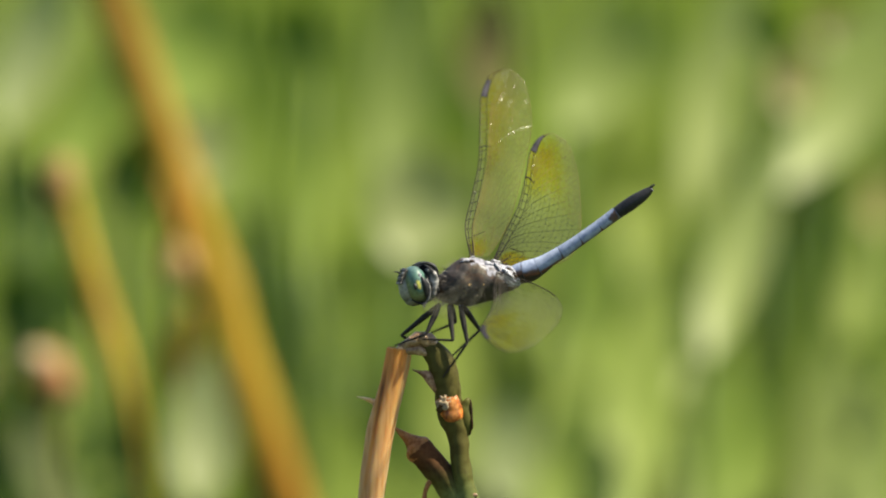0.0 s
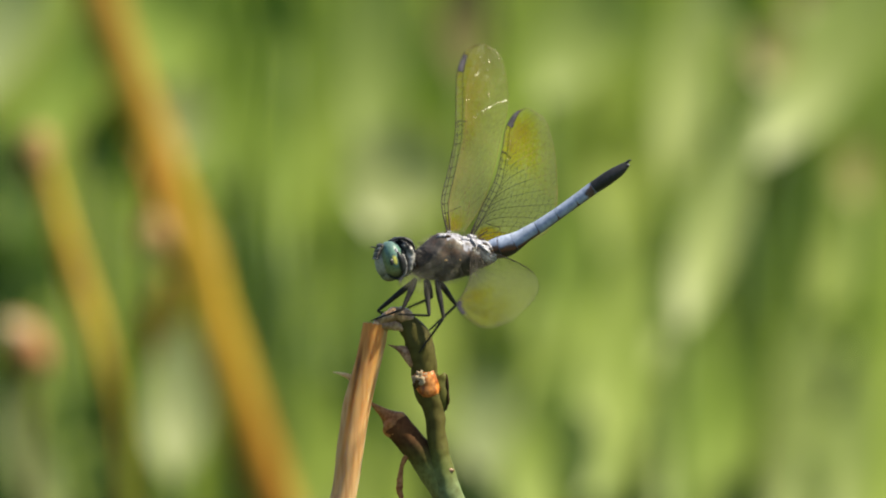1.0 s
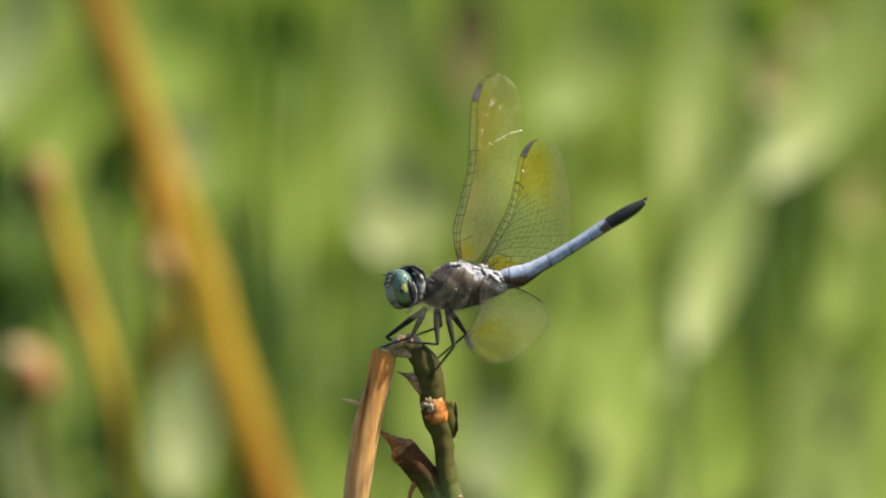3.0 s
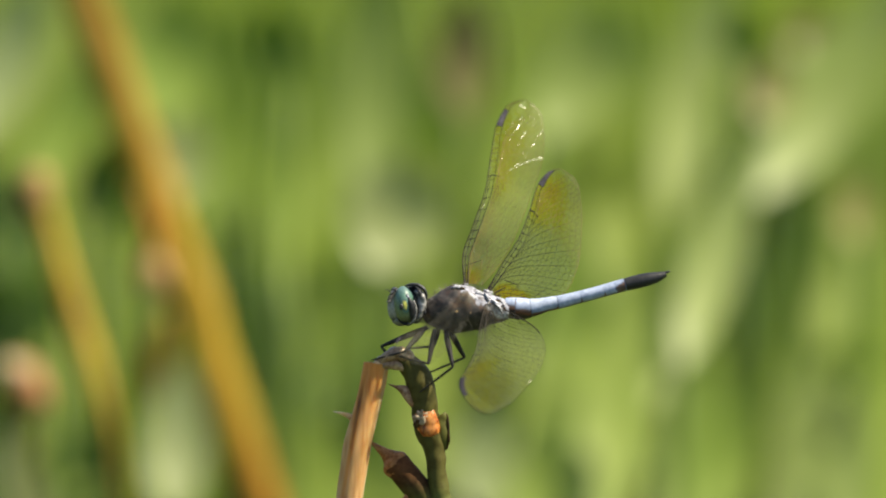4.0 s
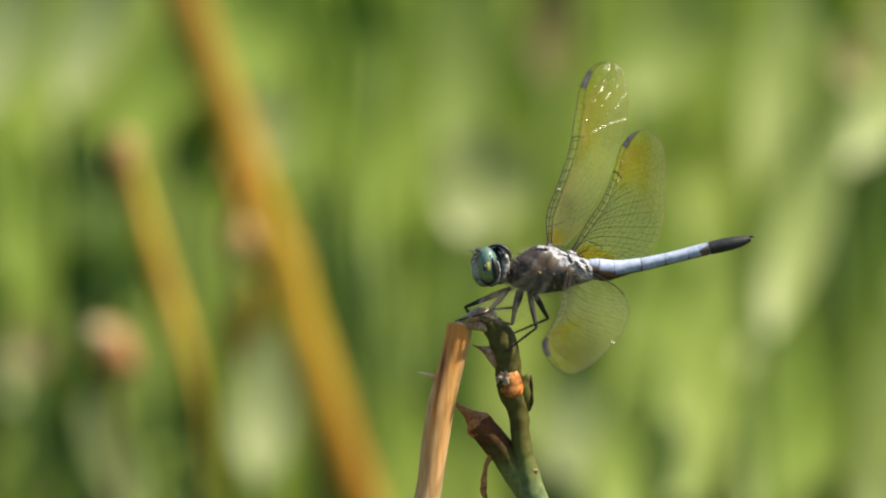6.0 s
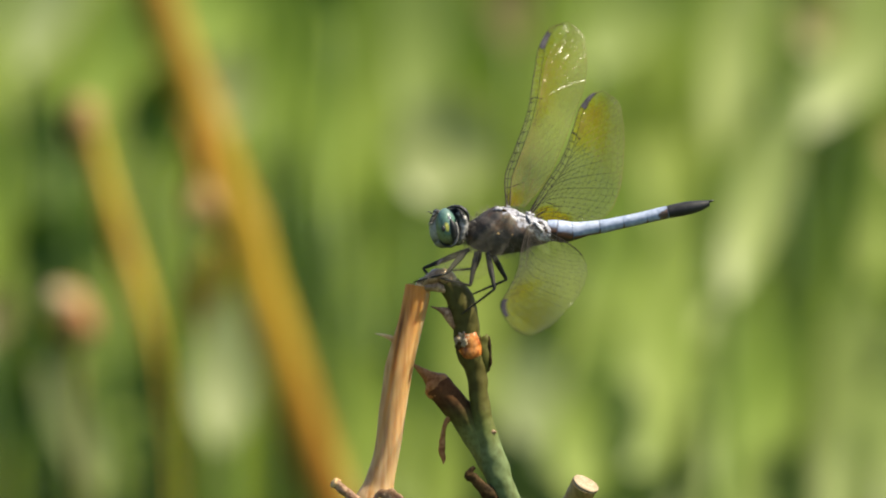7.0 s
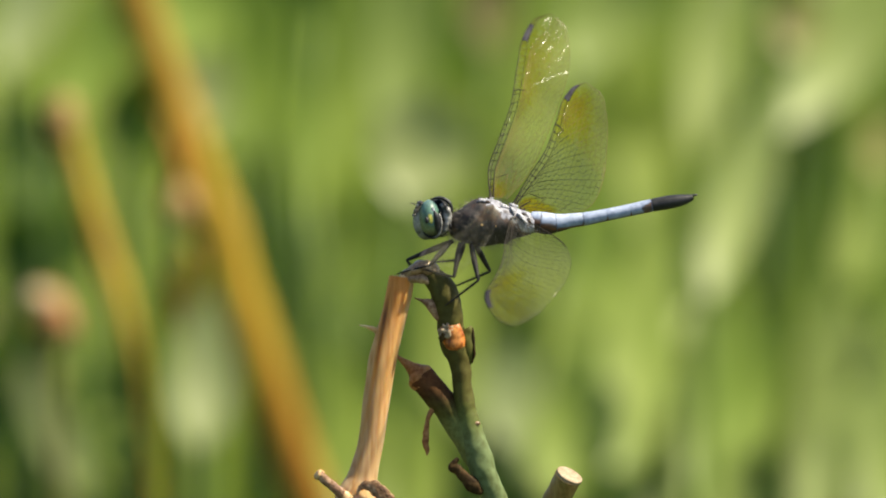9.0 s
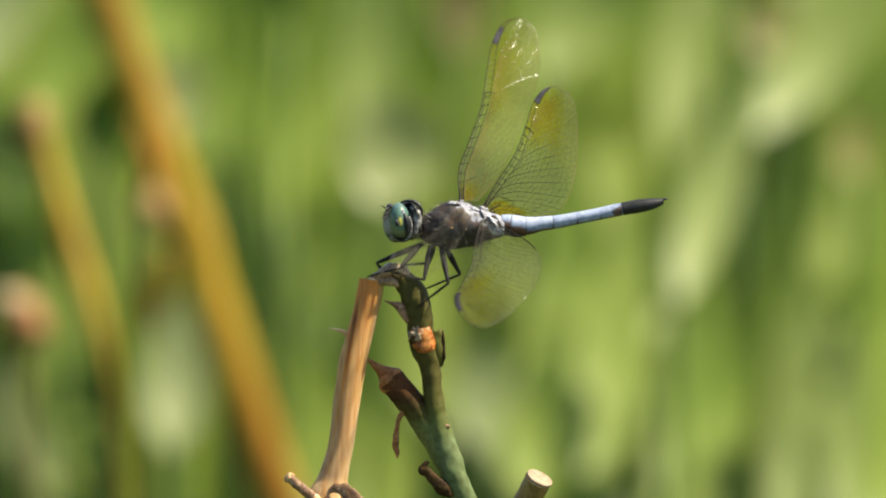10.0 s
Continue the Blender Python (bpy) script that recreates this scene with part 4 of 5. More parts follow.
def build_thorax():
    bm = loft([h(-4.27, -0.60, 0, 1.05, 0.90), h(-3.60, -0.53, 0, 1.65, 1.50), h(-2.40, -0.45, 0, 2.25, 2.25), h(-0.90, -0.22, 0, 3.00, 2.70), h(0.90, -0.07, 0, 3.15, 2.85), h(2.70, -0.15, 0, 2.77, 2.70),
              h(4.35, -0.15, 0, 2.17, 2.25), h(5.85, -0.15, 0, 1.65, 1.80), h(7.12, -0.15, 0, 1.20, 1.35)], 44, 40, rough=0.10, grain=0.7)

    def value(q):
        bloom = clamp((q.z - (2.45 - 0.72 * q.x) - 0.8 * noise.noise(q * 1.2)) * 1.4) * clamp((q.x + 1.0) / 1.2) * (1 - 0.55 * clamp(2.2 * noise.noise(q * 2.3 + Vector((7, 0, 3)))))
        tail = 0.8 * clamp((q.x - 3.4 + 0.6 * noise.noise(q * 1.3)) * 0.8) * clamp((q.z + 0.9) * 0.9)
        v = 0.13 + 0.16 * noise.noise(q * 0.9) + 0.26 * math.exp(-((q.x - 1.1) / 1.5) ** 2 - ((q.z - 0.55) / 0.75) ** 2)
        v += 0.12 * math.exp(-((q.x + 2.6 - 0.9 * q.z) / 0.35) ** 2) + 0.10 * math.exp(-((q.x + 1.2 - 0.9 * q.z) / 0.3) ** 2)
        v -= 0.14 * math.exp(-((q.x + 1.9 - 0.9 * q.z) / 0.35) ** 2) + 0.12 * math.exp(-((q.x - 2.6 + 0.5 * q.z) / 0.3) ** 2)
        return clamp(v + 0.76 * max(bloom, tail))
    thorax = part("thorax", paint(bm, value), THORAX, dragonfly, "dark brown hairy thorax with white bloom")
    fuzz = bmesh.new()
    rnd = random.Random(11)
    faces = [(p.center.copy(), p.normal.copy()) for p in thorax.data.polygons if p.area > 0]
    for _ in range(3000):
        c, n = rnd.choice(faces)
        if c.x > 0.0052:
            continue
        d = (n + Vector((rnd.gauss(0, 0.5), rnd.gauss(0, 0.5), rnd.gauss(0, 0.5)))).normalized()
        s = d.cross(Vector((rnd.gauss(0, 1), rnd.gauss(0, 1), rnd.gauss(0, 1)))).normalized() * 0.000015
        at = c + Vector((rnd.gauss(0, 0.0002), rnd.gauss(0, 0.0002), rnd.gauss(0, 0.0002)))
        tip = at + d * rnd.uniform(0.0003, 0.0012)
        fuzz.faces.new([fuzz.verts.new(p) for p in (at - s, at + s, tip)])
    tagged(part("hair", fuzz, HAIR, thorax, "fine pale hair", smooth=False), kind="stuff")
    tufts = bmesh.new()
    for i in range(14):                            # white tufts behind the last wing root
        a = Vector((rnd.uniform(4.2, 5.6), -rnd.uniform(1.5, 2.3), rnd.uniform(-0.4, 0.9))) * MM
        b = a + Vector((rnd.uniform(0.1, 1.0), -0.25, -rnd.uniform(0.5, 1.6))) * MM
        s = Vector((0.00003, 0, 0.000015))
        tufts.faces.new([tufts.verts.new(p) for p in (a - s, a + s, b + s * 0.3, b - s * 0.3)])
    part("tuft", tufts, BLOOM, thorax, "white waxy tufts", smooth=False)
    ridge = spline([(0.15, 3.00), (1.12, 3.45), (2.62, 2.77), (4.12, 2.48), (5.40, 1.95), (6.45, 1.12)], 60)
    for i in range(26):                            # waxy plates and dark knobs round the wing roots
        u, v = ridge[rnd.randrange(61)]
        side = -1 if i % 3 else 1
        down = rnd.uniform(0.0, 1.5) ** 1.3 if side < 0 else 0.0
        dark = rnd.random() < 0.42
        size = rnd.uniform(0.18, 0.36) if dark else rnd.uniform(0.30, 0.60)
        deep = side * (0.9 + 0.95 * math.sqrt(down)) if down < 1.2 else side * 2.1
        part("wing_root", ball((u + rnd.gauss(0, 0.12), deep, v - 0.32 - down * 0.8), (size * rnd.uniform(0.9, 1.6), size * 0.6, size * rnd.uniform(0.35, 0.75)), 16, 10, turn=rnd.uniform(-40, 60), rough=1.2, grain=2.8),
             BARK if dark else BLOOM, thorax, "dark knob at a wing root" if dark else "white waxy plate at a wing root")
    for u, v, r in ((1.88, -0.53, 0.22), (0.15, -0.38, 0.14)):
        part("spot", ball((u, -2.72, v), (r * 1.4, 0.12, r), 10, 6), AMBER, thorax, "small amber spot")


BLOOM = skin("white bloom", [(0.3, (0.16, 0.16, 0.18)), (0.5, (0.42, 0.425, 0.48)), (0.75, (0.66, 0.67, 0.72))], (0.3, 0.3, 0.31), rough=0.6, scale=0.9, grain=2.5, bump=0.9, depth=0.00012)
AMBER = skin("amber spot", [(0.3, (0.55, 0.30, 0.08)), (0.7, (0.7, 0.5, 0.25))], (0.8, 0.7, 0.6), rough=0.4)
build_thorax()


def build_head():
    u, v = -6.22, 0.53
    bm = ball((0.70, 0, 0.05), (1.72, 2.55, 2.55), 32, 24, turn=-6, rough=0.07, grain=1.2)
    head = part("head", paint(bm, lambda q: clamp(0.72 + 0.06 * q.z)), FACE, dragonfly, "dark head between large eyes")
    head.location = Vector((u, 0, v)) * MM

    def shade(q):
        p = 0.52 + q.z * 0.10 if q.z > -1.5 else 0.37 + (q.z + 1.5) * 0.32
        p -= 0.14 * clamp((-q.x - 1.2) * 1.6)
        patch = math.exp(-((q.x + 0.42 + 0.10 * q.z) / 0.38) ** 4 - ((q.z + 0.10) / 0.80) ** 4)
        return clamp(p + (0.97 - p) * patch)
    for side in (-1, 1):
        bm = ball((-0.48, side * 1.65, -0.02), (1.47, 2.00, 2.48), 44, 32, turn=-5)
        part("eye", paint(bm, shade), EYE, head, "large teal-green compound eye")
        # the eye's highlight, modelled as a solid pale fleck
        part("eye_glint", ball((-0.14, side * 3.34, 1.12), (0.21, 0.12, 0.36), 12, 8, turn=8, rough=0.5, grain=2.5), BLOOM, head, "highlight set on the eye as a pale fleck")
        part("eye_rim", loft([(0.10, side * 3.28, 1.00, 0.06, 0.20), (0.26, side * 3.36, 0.40, 0.36, 0.34), (0.42, side * 3.26, -0.40, 0.46, 0.38), (0.50, side * 3.10, -1.15, 0.36, 0.36), (0.44, side * 2.85, -1.90, 0.05, 0.22)],
                             24, 12, rough=0.15, grain=1.5), BLACK, head, "black wedge behind the eye")
        part("eye_edge", loft([(0.72, side * 3.0, 0.60, 0.10, 0.20), (0.98, side * 2.95, -0.30, 0.15, 0.24), (0.98, side * 2.85, -1.20, 0.17, 0.26), (0.80, side * 2.7, -1.95, 0.19, 0.30), (0.35, side * 2.5, -2.45, 0.13, 0.30), (-0.2, side * 2.2, -2.66, 0.06, 0.22)],
                              28, 10, rough=0.3, grain=1.8), SILVER, head, "silvery hind edge of the eye")
        part("eye_foot", loft([(-1.45, side * 1.9, -1.85, 0.06, 0.25), (-0.80, side * 2.0, -2.42, 0.16, 0.45), (0.00, side * 2.0, -2.62, 0.17, 0.45), (0.70, side * 2.1, -2.42, 0.10, 0.30)], 16, 10, rough=0.2, grain=1.6), BLACK, head, "dark lower rim of the eye")
        part("occiput", loft([(1.05, side * 1.7, 1.75, 0.25, 0.60), (1.62, side * 2.0, 1.35, 0.52, 0.85), (1.85, side * 2.1, 0.45, 0.60, 0.90), (1.80, side * 2.2, -0.60, 0.46, 0.80), (1.50, side * 2.2, -1.50, 0.30, 0.60), (1.10, side * 2.1, -2.10, 0.12, 0.40)],
                             28, 16, rough=0.4, grain=1.6), SILVER, head, "silvery swollen back of the head")
        part("head_slot", loft([(1.25, side * 2.75, 2.00, 0.10, 0.20), (1.55, side * 2.95, 1.55, 0.22, 0.24), (1.62, side * 3.02, 1.00, 0.08, 0.16)], 12, 10, rough=0.2, grain=2.0), BLACK, head, "black slot at the back of the head")
        part("head_edge", loft([(-0.35, side * 1.5, 2.50, 0.10, 0.60), (0.35, side * 1.6, 2.66, 0.18, 0.75), (1.15, side * 1.8, 2.62, 0.24, 0.80), (1.90, side * 2.0, 2.22, 0.26, 0.70), (2.36, side * 2.0, 1.55, 0.18, 0.55), (2.46, side * 1.9, 0.75, 0.10, 0.40)],
                               26, 12, rough=0.3, grain=1.6), BLACK, head, "black hind edge of the head")
        part("nape_spot", ball((2.15, side * 2.35, -0.95), (0.20, 0.30, 0.48), 12, 8, rough=0.3, grain=2.0), BLACK, head, "black spot behind the cheek")
        part("pupil", ball((-0.92, side * 3.62, -0.28), (0.27, 0.24, 0.45), 12, 8, rough=0.3, grain=2.0), BLACK, head, "black false pupil")
        part("antenna", loft([(-2.40, side * 0.7, 1.75, 0.09, 0.09), (-2.85, side * 0.9, 2.00, 0.05, 0.05), (-3.15, side * 1.1, 1.90, 0.02, 0.02)], 8, 6), BLACK, head)
        for x, z, dark in ((-1.85, 2.05, 1), (-2.10, 1.72, 0), (-2.25, 1.42, 1), (-2.42, 1.10, 0), (-2.50, 0.78, 1), (-2.62, 0.45, 0)):
            part("brow", ball((x, side * 1.25, z), (0.34, 0.85, 0.15), 14, 8, turn=-28, rough=0.4, grain=2.0), BLACK if dark else SILVER, head, "black ridge of the forehead" if dark else "pale line between the ridges")
    bm = ball((-1.55, 0, -0.25), (1.20, 2.25, 2.15), 28, 22, rough=0.06, grain=1.0)
    part("frons", paint(bm, lambda q: clamp(0.22 + max(q.z - 0.2, 0) * 0.30 + max(-q.z - 1.1, 0) * 0.35)), FACE, head, "grey-white forehead")
    part("vertex", ball((-1.75, 0, 1.90), (0.55, 1.12, 0.45), 16, 10, rough=0.3, grain=1.8), BLACK, head, "black knob on the crown")
    bm = ball((-0.95, 0, -1.95), (1.25, 1.80, 0.90), 20, 14, rough=0.08, grain=1.0)
    part("jaw", paint(bm, lambda q: clamp(0.38 - 0.12 * (q.z + 2))), FACE, head, "pale lower face")
    fuzz = bmesh.new()
    rnd = random.Random(12)
    for _ in range(900):
        a, b = rnd.uniform(0, 6.28), rnd.uniform(-1.2, 1.2)
        d = Vector((0.6 * math.cos(a), math.sin(a), 1.2 * math.sin(b))).normalized()
        c = Vector((d.x * 1.9 + 0.75, d.y * 2.5, d.z * 2.5)) * MM
        if d.x < 0.15:
            continue
        d = (d + Vector((rnd.gauss(0.3, 0.5), rnd.gauss(0, 0.5), rnd.gauss(0, 0.5)))).normalized()
        w = d.cross(Vector((rnd.gauss(0, 1), rnd.gauss(0, 1), 1))).normalized() * 0.000016
        fuzz.faces.new([fuzz.verts.new(p) for p in (c - w, c + w, c + d * rnd.uniform(0.0004, 0.0011))])
    tagged(part("hair", fuzz, HAIR, head, "short pale hair", smooth=False), kind="stuff")
    part("neck", loft([(1.60, 0, -0.45, 1.05, 1.12), (2.40, 0, -0.75, 0.97, 1.05), (3.20, 0, -0.97, 1.12, 1.20)], 10, 16, rough=0.25, grain=1.4), MASK, head, "grey neck")
    return head


SILVER = skin("silvery cuticle", [(0.3, (0.05, 0.05, 0.05)), (0.5, (0.20, 0.195, 0.19)), (0.75, (0.48, 0.47, 0.45))], (0.4, 0.4, 0.4), rough=0.45, scale=0.9, grain=2.5, bump=0.9)
MASK = skin("dark grey cuticle", [(0.3, (0.02, 0.018, 0.018)), (0.55, (0.10, 0.09, 0.085)), (0.8, (0.34, 0.32, 0.31))], (0.5, 0.5, 0.5), rough=0.5, scale=0.7, grain=2.5, bump=0.8)
head = build_head()


def build_abdomen():
    u, v = 6.60, 0.15
    line = [h(6.60, 0.15, 0, 1.27, 1.27), h(7.65, 0.00, 0, 1.43, 1.35), h(9.00, -0.15, 0, 1.43, 1.27), h(10.28, -0.07, 0, 1.20, 1.12), h(12.00, 0.22, 0, 0.97, 1.01), h(13.72, 0.45, 0, 0.90, 0.97),
            h(16.88, 1.05, 0, 0.82, 0.94), h(20.02, 1.72, 0, 0.82, 0.94), h(22.72, 2.32, 0, 0.86, 0.97), h(25.12, 2.77, 0, 0.90, 0.97), h(27.15, 3.15, 0, 0.67, 0.75), h(28.20, 3.45, 0, 0.38, 0.45)]
    fine = spline(line, 200)
    fine[:, 0] -= u
    fine[:, 2] -= v
    core = fine[::8].copy()
    core[:, 3:] *= 0.93
    abdomen = part("abdomen", paint(loft(core, 40, 16), lambda q: 0.40), BLUE, dragonfly, "slender powder-blue abdomen with a black tip")
    abdomen.location = Vector((u, 0, v)) * MM
    marks = [x - u for x in (6.60, 6.97, 8.03, 10.12, 13.72, 16.88, 20.02, 22.72, 25.12, 27.15, 28.35)]
    for i, (a, b) in enumerate(zip(marks, marks[1:])):
        rows = [r for r in fine if a - 0.05 <= r[0] <= b + 0.05]
        rows = rows[::2] if len(rows) > 9 else rows
        rows = np.array(rows)
        ends = np.linspace(-1, 1, len(rows))
        rows[:, 3:] *= (1.0 - 0.005 * np.abs(ends) ** 8)[:, None]
        bm = loft(rows, 36, 28, caps=i == 9)

        def value(q, a=a, b=b, i=i):
            s = (q.x - a) / (b - a)
            centre = np.interp(q.x, fine[:, 0], fine[:, 2])
            half = np.interp(q.x, fine[:, 0], fine[:, 3])
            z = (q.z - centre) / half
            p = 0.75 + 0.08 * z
            if i <= 3:
                p = clamp(0.40 + z * 0.6 + (0.25 if i == 3 else 0.0) + 0.3 * clamp((q.x - 3.0) / 2))
            if i <= 1:
                p -= 0.22
            # dark joints, and a lower edge darkened by underside shade put into the pigment
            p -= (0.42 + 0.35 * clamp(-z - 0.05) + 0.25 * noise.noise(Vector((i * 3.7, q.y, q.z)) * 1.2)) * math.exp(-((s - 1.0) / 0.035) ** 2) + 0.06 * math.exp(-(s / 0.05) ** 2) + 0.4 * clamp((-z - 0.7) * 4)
            p += 0.10 * noise.noise(Vector((q.x * 0.8, q.y, q.z * 1.5)))
            if i == 6:
                p -= 0.75 * clamp((s - 0.50 + 0.55 * noise.noise(q * 1.6)) * 2.6) * clamp(0.85 - 0.5 * z)
                p = max(p, 0.29)
            return clamp(p)
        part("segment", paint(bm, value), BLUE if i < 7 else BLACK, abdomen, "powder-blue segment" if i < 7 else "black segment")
    for side in (-1, 1):
        end = fine[-1]
        part("cercus", loft([(end[0] - 0.3, side * 0.22, end[2] + 0.1, 0.16, 0.14), (end[0] + 0.4, side * 0.24, end[2] + 0.3, 0.13, 0.12), (end[0] + 0.6, side * 0.18, end[2] + 0.32, 0.06, 0.06)], 8, 8), BLACK, abdomen)
    return abdomen


abdomen = build_abdomen()


def build_wing(base, lead, trail, slope, amber, stigma, seed, label, spot_wide=0.11, bold=1.0, glint_rows=(), tinge=0.13, broad=True):
    """A wing in one plane. lead, trail: the front and rear margins from root to tip; slope: how y runs with x and z;
    amber: patches of pigment, each with its place and spread along and across the wing and its strength."""
    n, m = 64, 16
    rnd = random.Random(seed)
    front, rear = spline(lead, 128), spline(trail, 128)

    def point(s, r, lift=0.0):
        i = clamp(s) * 128
        j = min(int(i), 127)
        f = i - j
        a = front[j] * (1 - f) + front[j + 1] * f
        b = rear[j] * (1 - f) + rear[j + 1] * f
        c = a * (1 - r) + b * r - np.array(base[:2])
        fold = 0.10 * math.sin(r * 30.0) * math.exp(-r * 5) * min(1, 6 * s) * (1 - s) + 0.25 * math.sin(3.0 * r + 2 * s) * s
        return Vector((c[0], slope[0] * c[0] + slope[1] * c[1] + fold + lift, c[1]))

    bm = bmesh.new()
    layer = bm.verts.layers.float.new("pigment")
    grid = []
    for i in range(n + 1):
        s = i / n
        row = []
        for j in range(m + 1):
            r = j / m
            v = bm.verts.new(point(s, r) * MM)
            p = tinge * (0.55 + 0.45 * s) + sum(most * math.exp(-((s - s0) / ds) ** 2 - ((r - r0) / dr) ** 2) for s0, r0, ds, dr, most in amber)
            if bold < 1.0:                         # glass-clear root
                p *= 0.1 + 0.9 * clamp((s - 0.08) / 0.2)
            v[layer] = clamp(p + 0.06 * noise.noise(Vector((s * 9, r * 6, seed))))
            row.append(v)
        grid.append(row)
    for i in range(n):
        for j in range(m):
            bm.faces.new((grid[i][j], grid[i + 1][j], grid[i + 1][j + 1], grid[i][j + 1]))
    bmesh.ops.remove_doubles(bm, verts=bm.verts, dist=0.000002)
    wing = part("wing", bm, MEMBRANE, dragonfly, label)
    wing.location = Vector((base[0], base[2], base[1])) * MM
    net, soft = bmesh.new(), bmesh.new()

    def vein(path, wide, fade=0.7):
        wide *= bold
        pts = [point(*q, -0.03) for q in path]
        for a, b, f, g in zip(pts, pts[1:], np.linspace(1, fade, len(pts)), np.linspace(1, fade, len(pts))[1:]):
            d = b - a
            if d.length < 1e-4:
                continue
            s = d.cross(Vector((0, 1, 0))).normalized() * wide * 0.5
            t = Vector((0, 1, 0)) * wide * 0.35
            mesh = net if bold > 0.5 and (wide > 0.09 or broad and path[0][0] < 0.44 and path[0][1] < 0.93) else soft
            q = [mesh.verts.new(x * MM) for x in (a - s * f, a - t * f, a + s * f, b - s * g, b - t * g, b + s * g)]
            mesh.faces.new((q[0], q[3], q[4], q[1]))
            mesh.faces.new((q[1], q[4], q[5], q[2]))

    def run(s0, r0, s1, r1, wide, power=1.0, steps=22, fade=0.7):
        whole = [(s0 + (s1 - s0) * i / steps, r0 + (r1 - r0) * (i / steps) ** power) for i in range(steps + 1)]
        cut = sum(1 for q in whole if q[0] < 0.44)
        if 2 < cut < steps - 1 and wide < 0.14:    # veins turn pale towards the tip
            vein(whole[:cut + 1], wide, 0.5 + 0.5 * fade)
            vein(whole[cut:], wide * (0.5 + 0.5 * fade), fade)
        else:
            vein(whole, wide, fade)

    run(0, 0, 0.84, 0, 0.15, steps=50)
    run(0.84, 0, 1, 0, 0.07, steps=16)
    rail = 0.115 if broad else 0.18                # the stiff rail behind the front margin
    run(0, rail * 0.45, 0.48, rail * 0.25, 0.11, steps=30)
    run(0, rail, 0.97, rail * 0.55, 0.11, steps=40)
    run(0.48, -0.01, 0.49, rail * 0.5, 0.19, steps=4)
    run(0.49, rail * 0.5, 0.485, rail * 1.4, 0.14, steps=4)
    if bold >= 1.0:                                # stout roots of the main veins
        run(0.0, 0.0, 0.10, 0.0, 0.28, steps=6, fade=0.5)
        run(0.0, rail, 0.11, rail * 0.95, 0.26, steps=6, fade=0.45)
        if broad:
            run(0.0, 0.34, 0.07, 0.38, 0.26, steps=6, fade=0.4)
    s = 0.05
    while s < 0.95:                                # ladder behind the front margin
        run(s, 0.0, s + 0.008, rail * (1 - 0.4 * s), 0.115 if s < 0.5 else 0.085, steps=3)
        s += rnd.uniform(0.035, 0.05) if s < 0.5 else rnd.uniform(0.022, 0.032)

    def branch(e):
        """A long vein from the front edge or the root to the rear margin at e, as samples of (s, r)."""
        s0 = max(0.0, 0.92 * e - 0.30)
        r0 = rail if s0 > 0.02 else clamp(rail + 0.04 + 1.6 * (0.33 - e), rail, 0.9)
        return [(s0 + (e - s0) * x, r0 + (1.0 - r0) * x ** 1.6) for x in (i / 24 for i in range(25))]

    ends = [0.05, 0.12, 0.20, 0.28, 0.36, 0.44, 0.52, 0.59, 0.66, 0.73, 0.80, 0.87, 0.93, 0.98] if broad else [0.08, 0.20, 0.34, 0.48, 0.58, 0.66, 0.73, 0.80, 0.87, 0.93, 0.98]
    long_veins = [branch(e) for e in ends]
    for path in long_veins:
        for i in range(0, 24, 4):
            fine = (0.085 if broad else 0.07) - 0.05 * path[i][1] * (1.0 if broad else 0.5)
            vein(path[i:i + 5], fine, 0.9)
    for p, q in zip(long_veins, long_veins[1:]):   # rungs and six-sided cells between the long veins
        i, flip = rnd.uniform(0.5, 2.0), 1.0
        while i < 23.5:
            j = int(i)
            f = i - j
            a0 = [p[j][c] * (1 - f) + p[j + 1][c] * f for c in (0, 1)]
            b0 = [q[j][c] * (1 - f) + q[j + 1][c] * f for c in (0, 1)]
            gap = (point(*a0) - point(*b0)).length
            step = max((point(*p[j]) - point(*p[j + 1])).length, 0.05)
            if gap > 1.15:                         # two or three rows of cells
                rows = 3 if gap > 2.2 else 2
                cuts = [[a0[c] + (b0[c] - a0[c]) * (x + flip * 0.10 * (0 < x < 1)) for c in (0, 1)] for x in (m_ / rows for m_ in range(rows + 1))]
                shift = 0.35 * flip / step * 0.02
                for c0, c1 in zip(cuts, cuts[1:]):
                    vein([(c0[0], c0[1]), ((c0[0] + c1[0]) / 2 + shift, (c0[1] + c1[1]) / 2), (c1[0], c1[1])], 0.042)
                    k2 = min(i + 0.8 / step, 23.9)
                    j2, f2 = int(k2), k2 - int(k2)
                    if c1 is not cuts[-1]:
                        n0 = [p[j2][c] * (1 - f2) + p[j2 + 1][c] * f2 for c in (0, 1)]
                        n1 = [q[j2][c] * (1 - f2) + q[j2 + 1][c] * f2 for c in (0, 1)]
                        x = cuts.index(c1) / rows - flip * 0.10
                        vein([(c1[0], c1[1]), (n0[0] + (n1[0] - n0[0]) * x, n0[1] + (n1[1] - n0[1]) * x)], 0.042)
            else:
                vein([tuple(a0), tuple(b0)], 0.048)
            flip = -flip
            i += rnd.uniform(0.62, 0.95) / step
    run(0.10, 0.22, 0.13, 0.50, 0.11, steps=5)
    run(0.13, 0.50, 0.05, 0.62, 0.09, steps=5)
    run(0.0, 1.0, 1.0, 1.0, 0.075, steps=60)
    if bold < 1.0:                                 # the low wings show their inner rear edge dark
        run(0.0, 0.97, 0.3, 0.99, 0.16)
    sa, sb = stigma                                # dark border of the wing spot
    run(sa, 0.0, sa, spot_wide, 0.14, steps=2)
    run(sb, 0.0, sb, spot_wide, 0.14, steps=2)
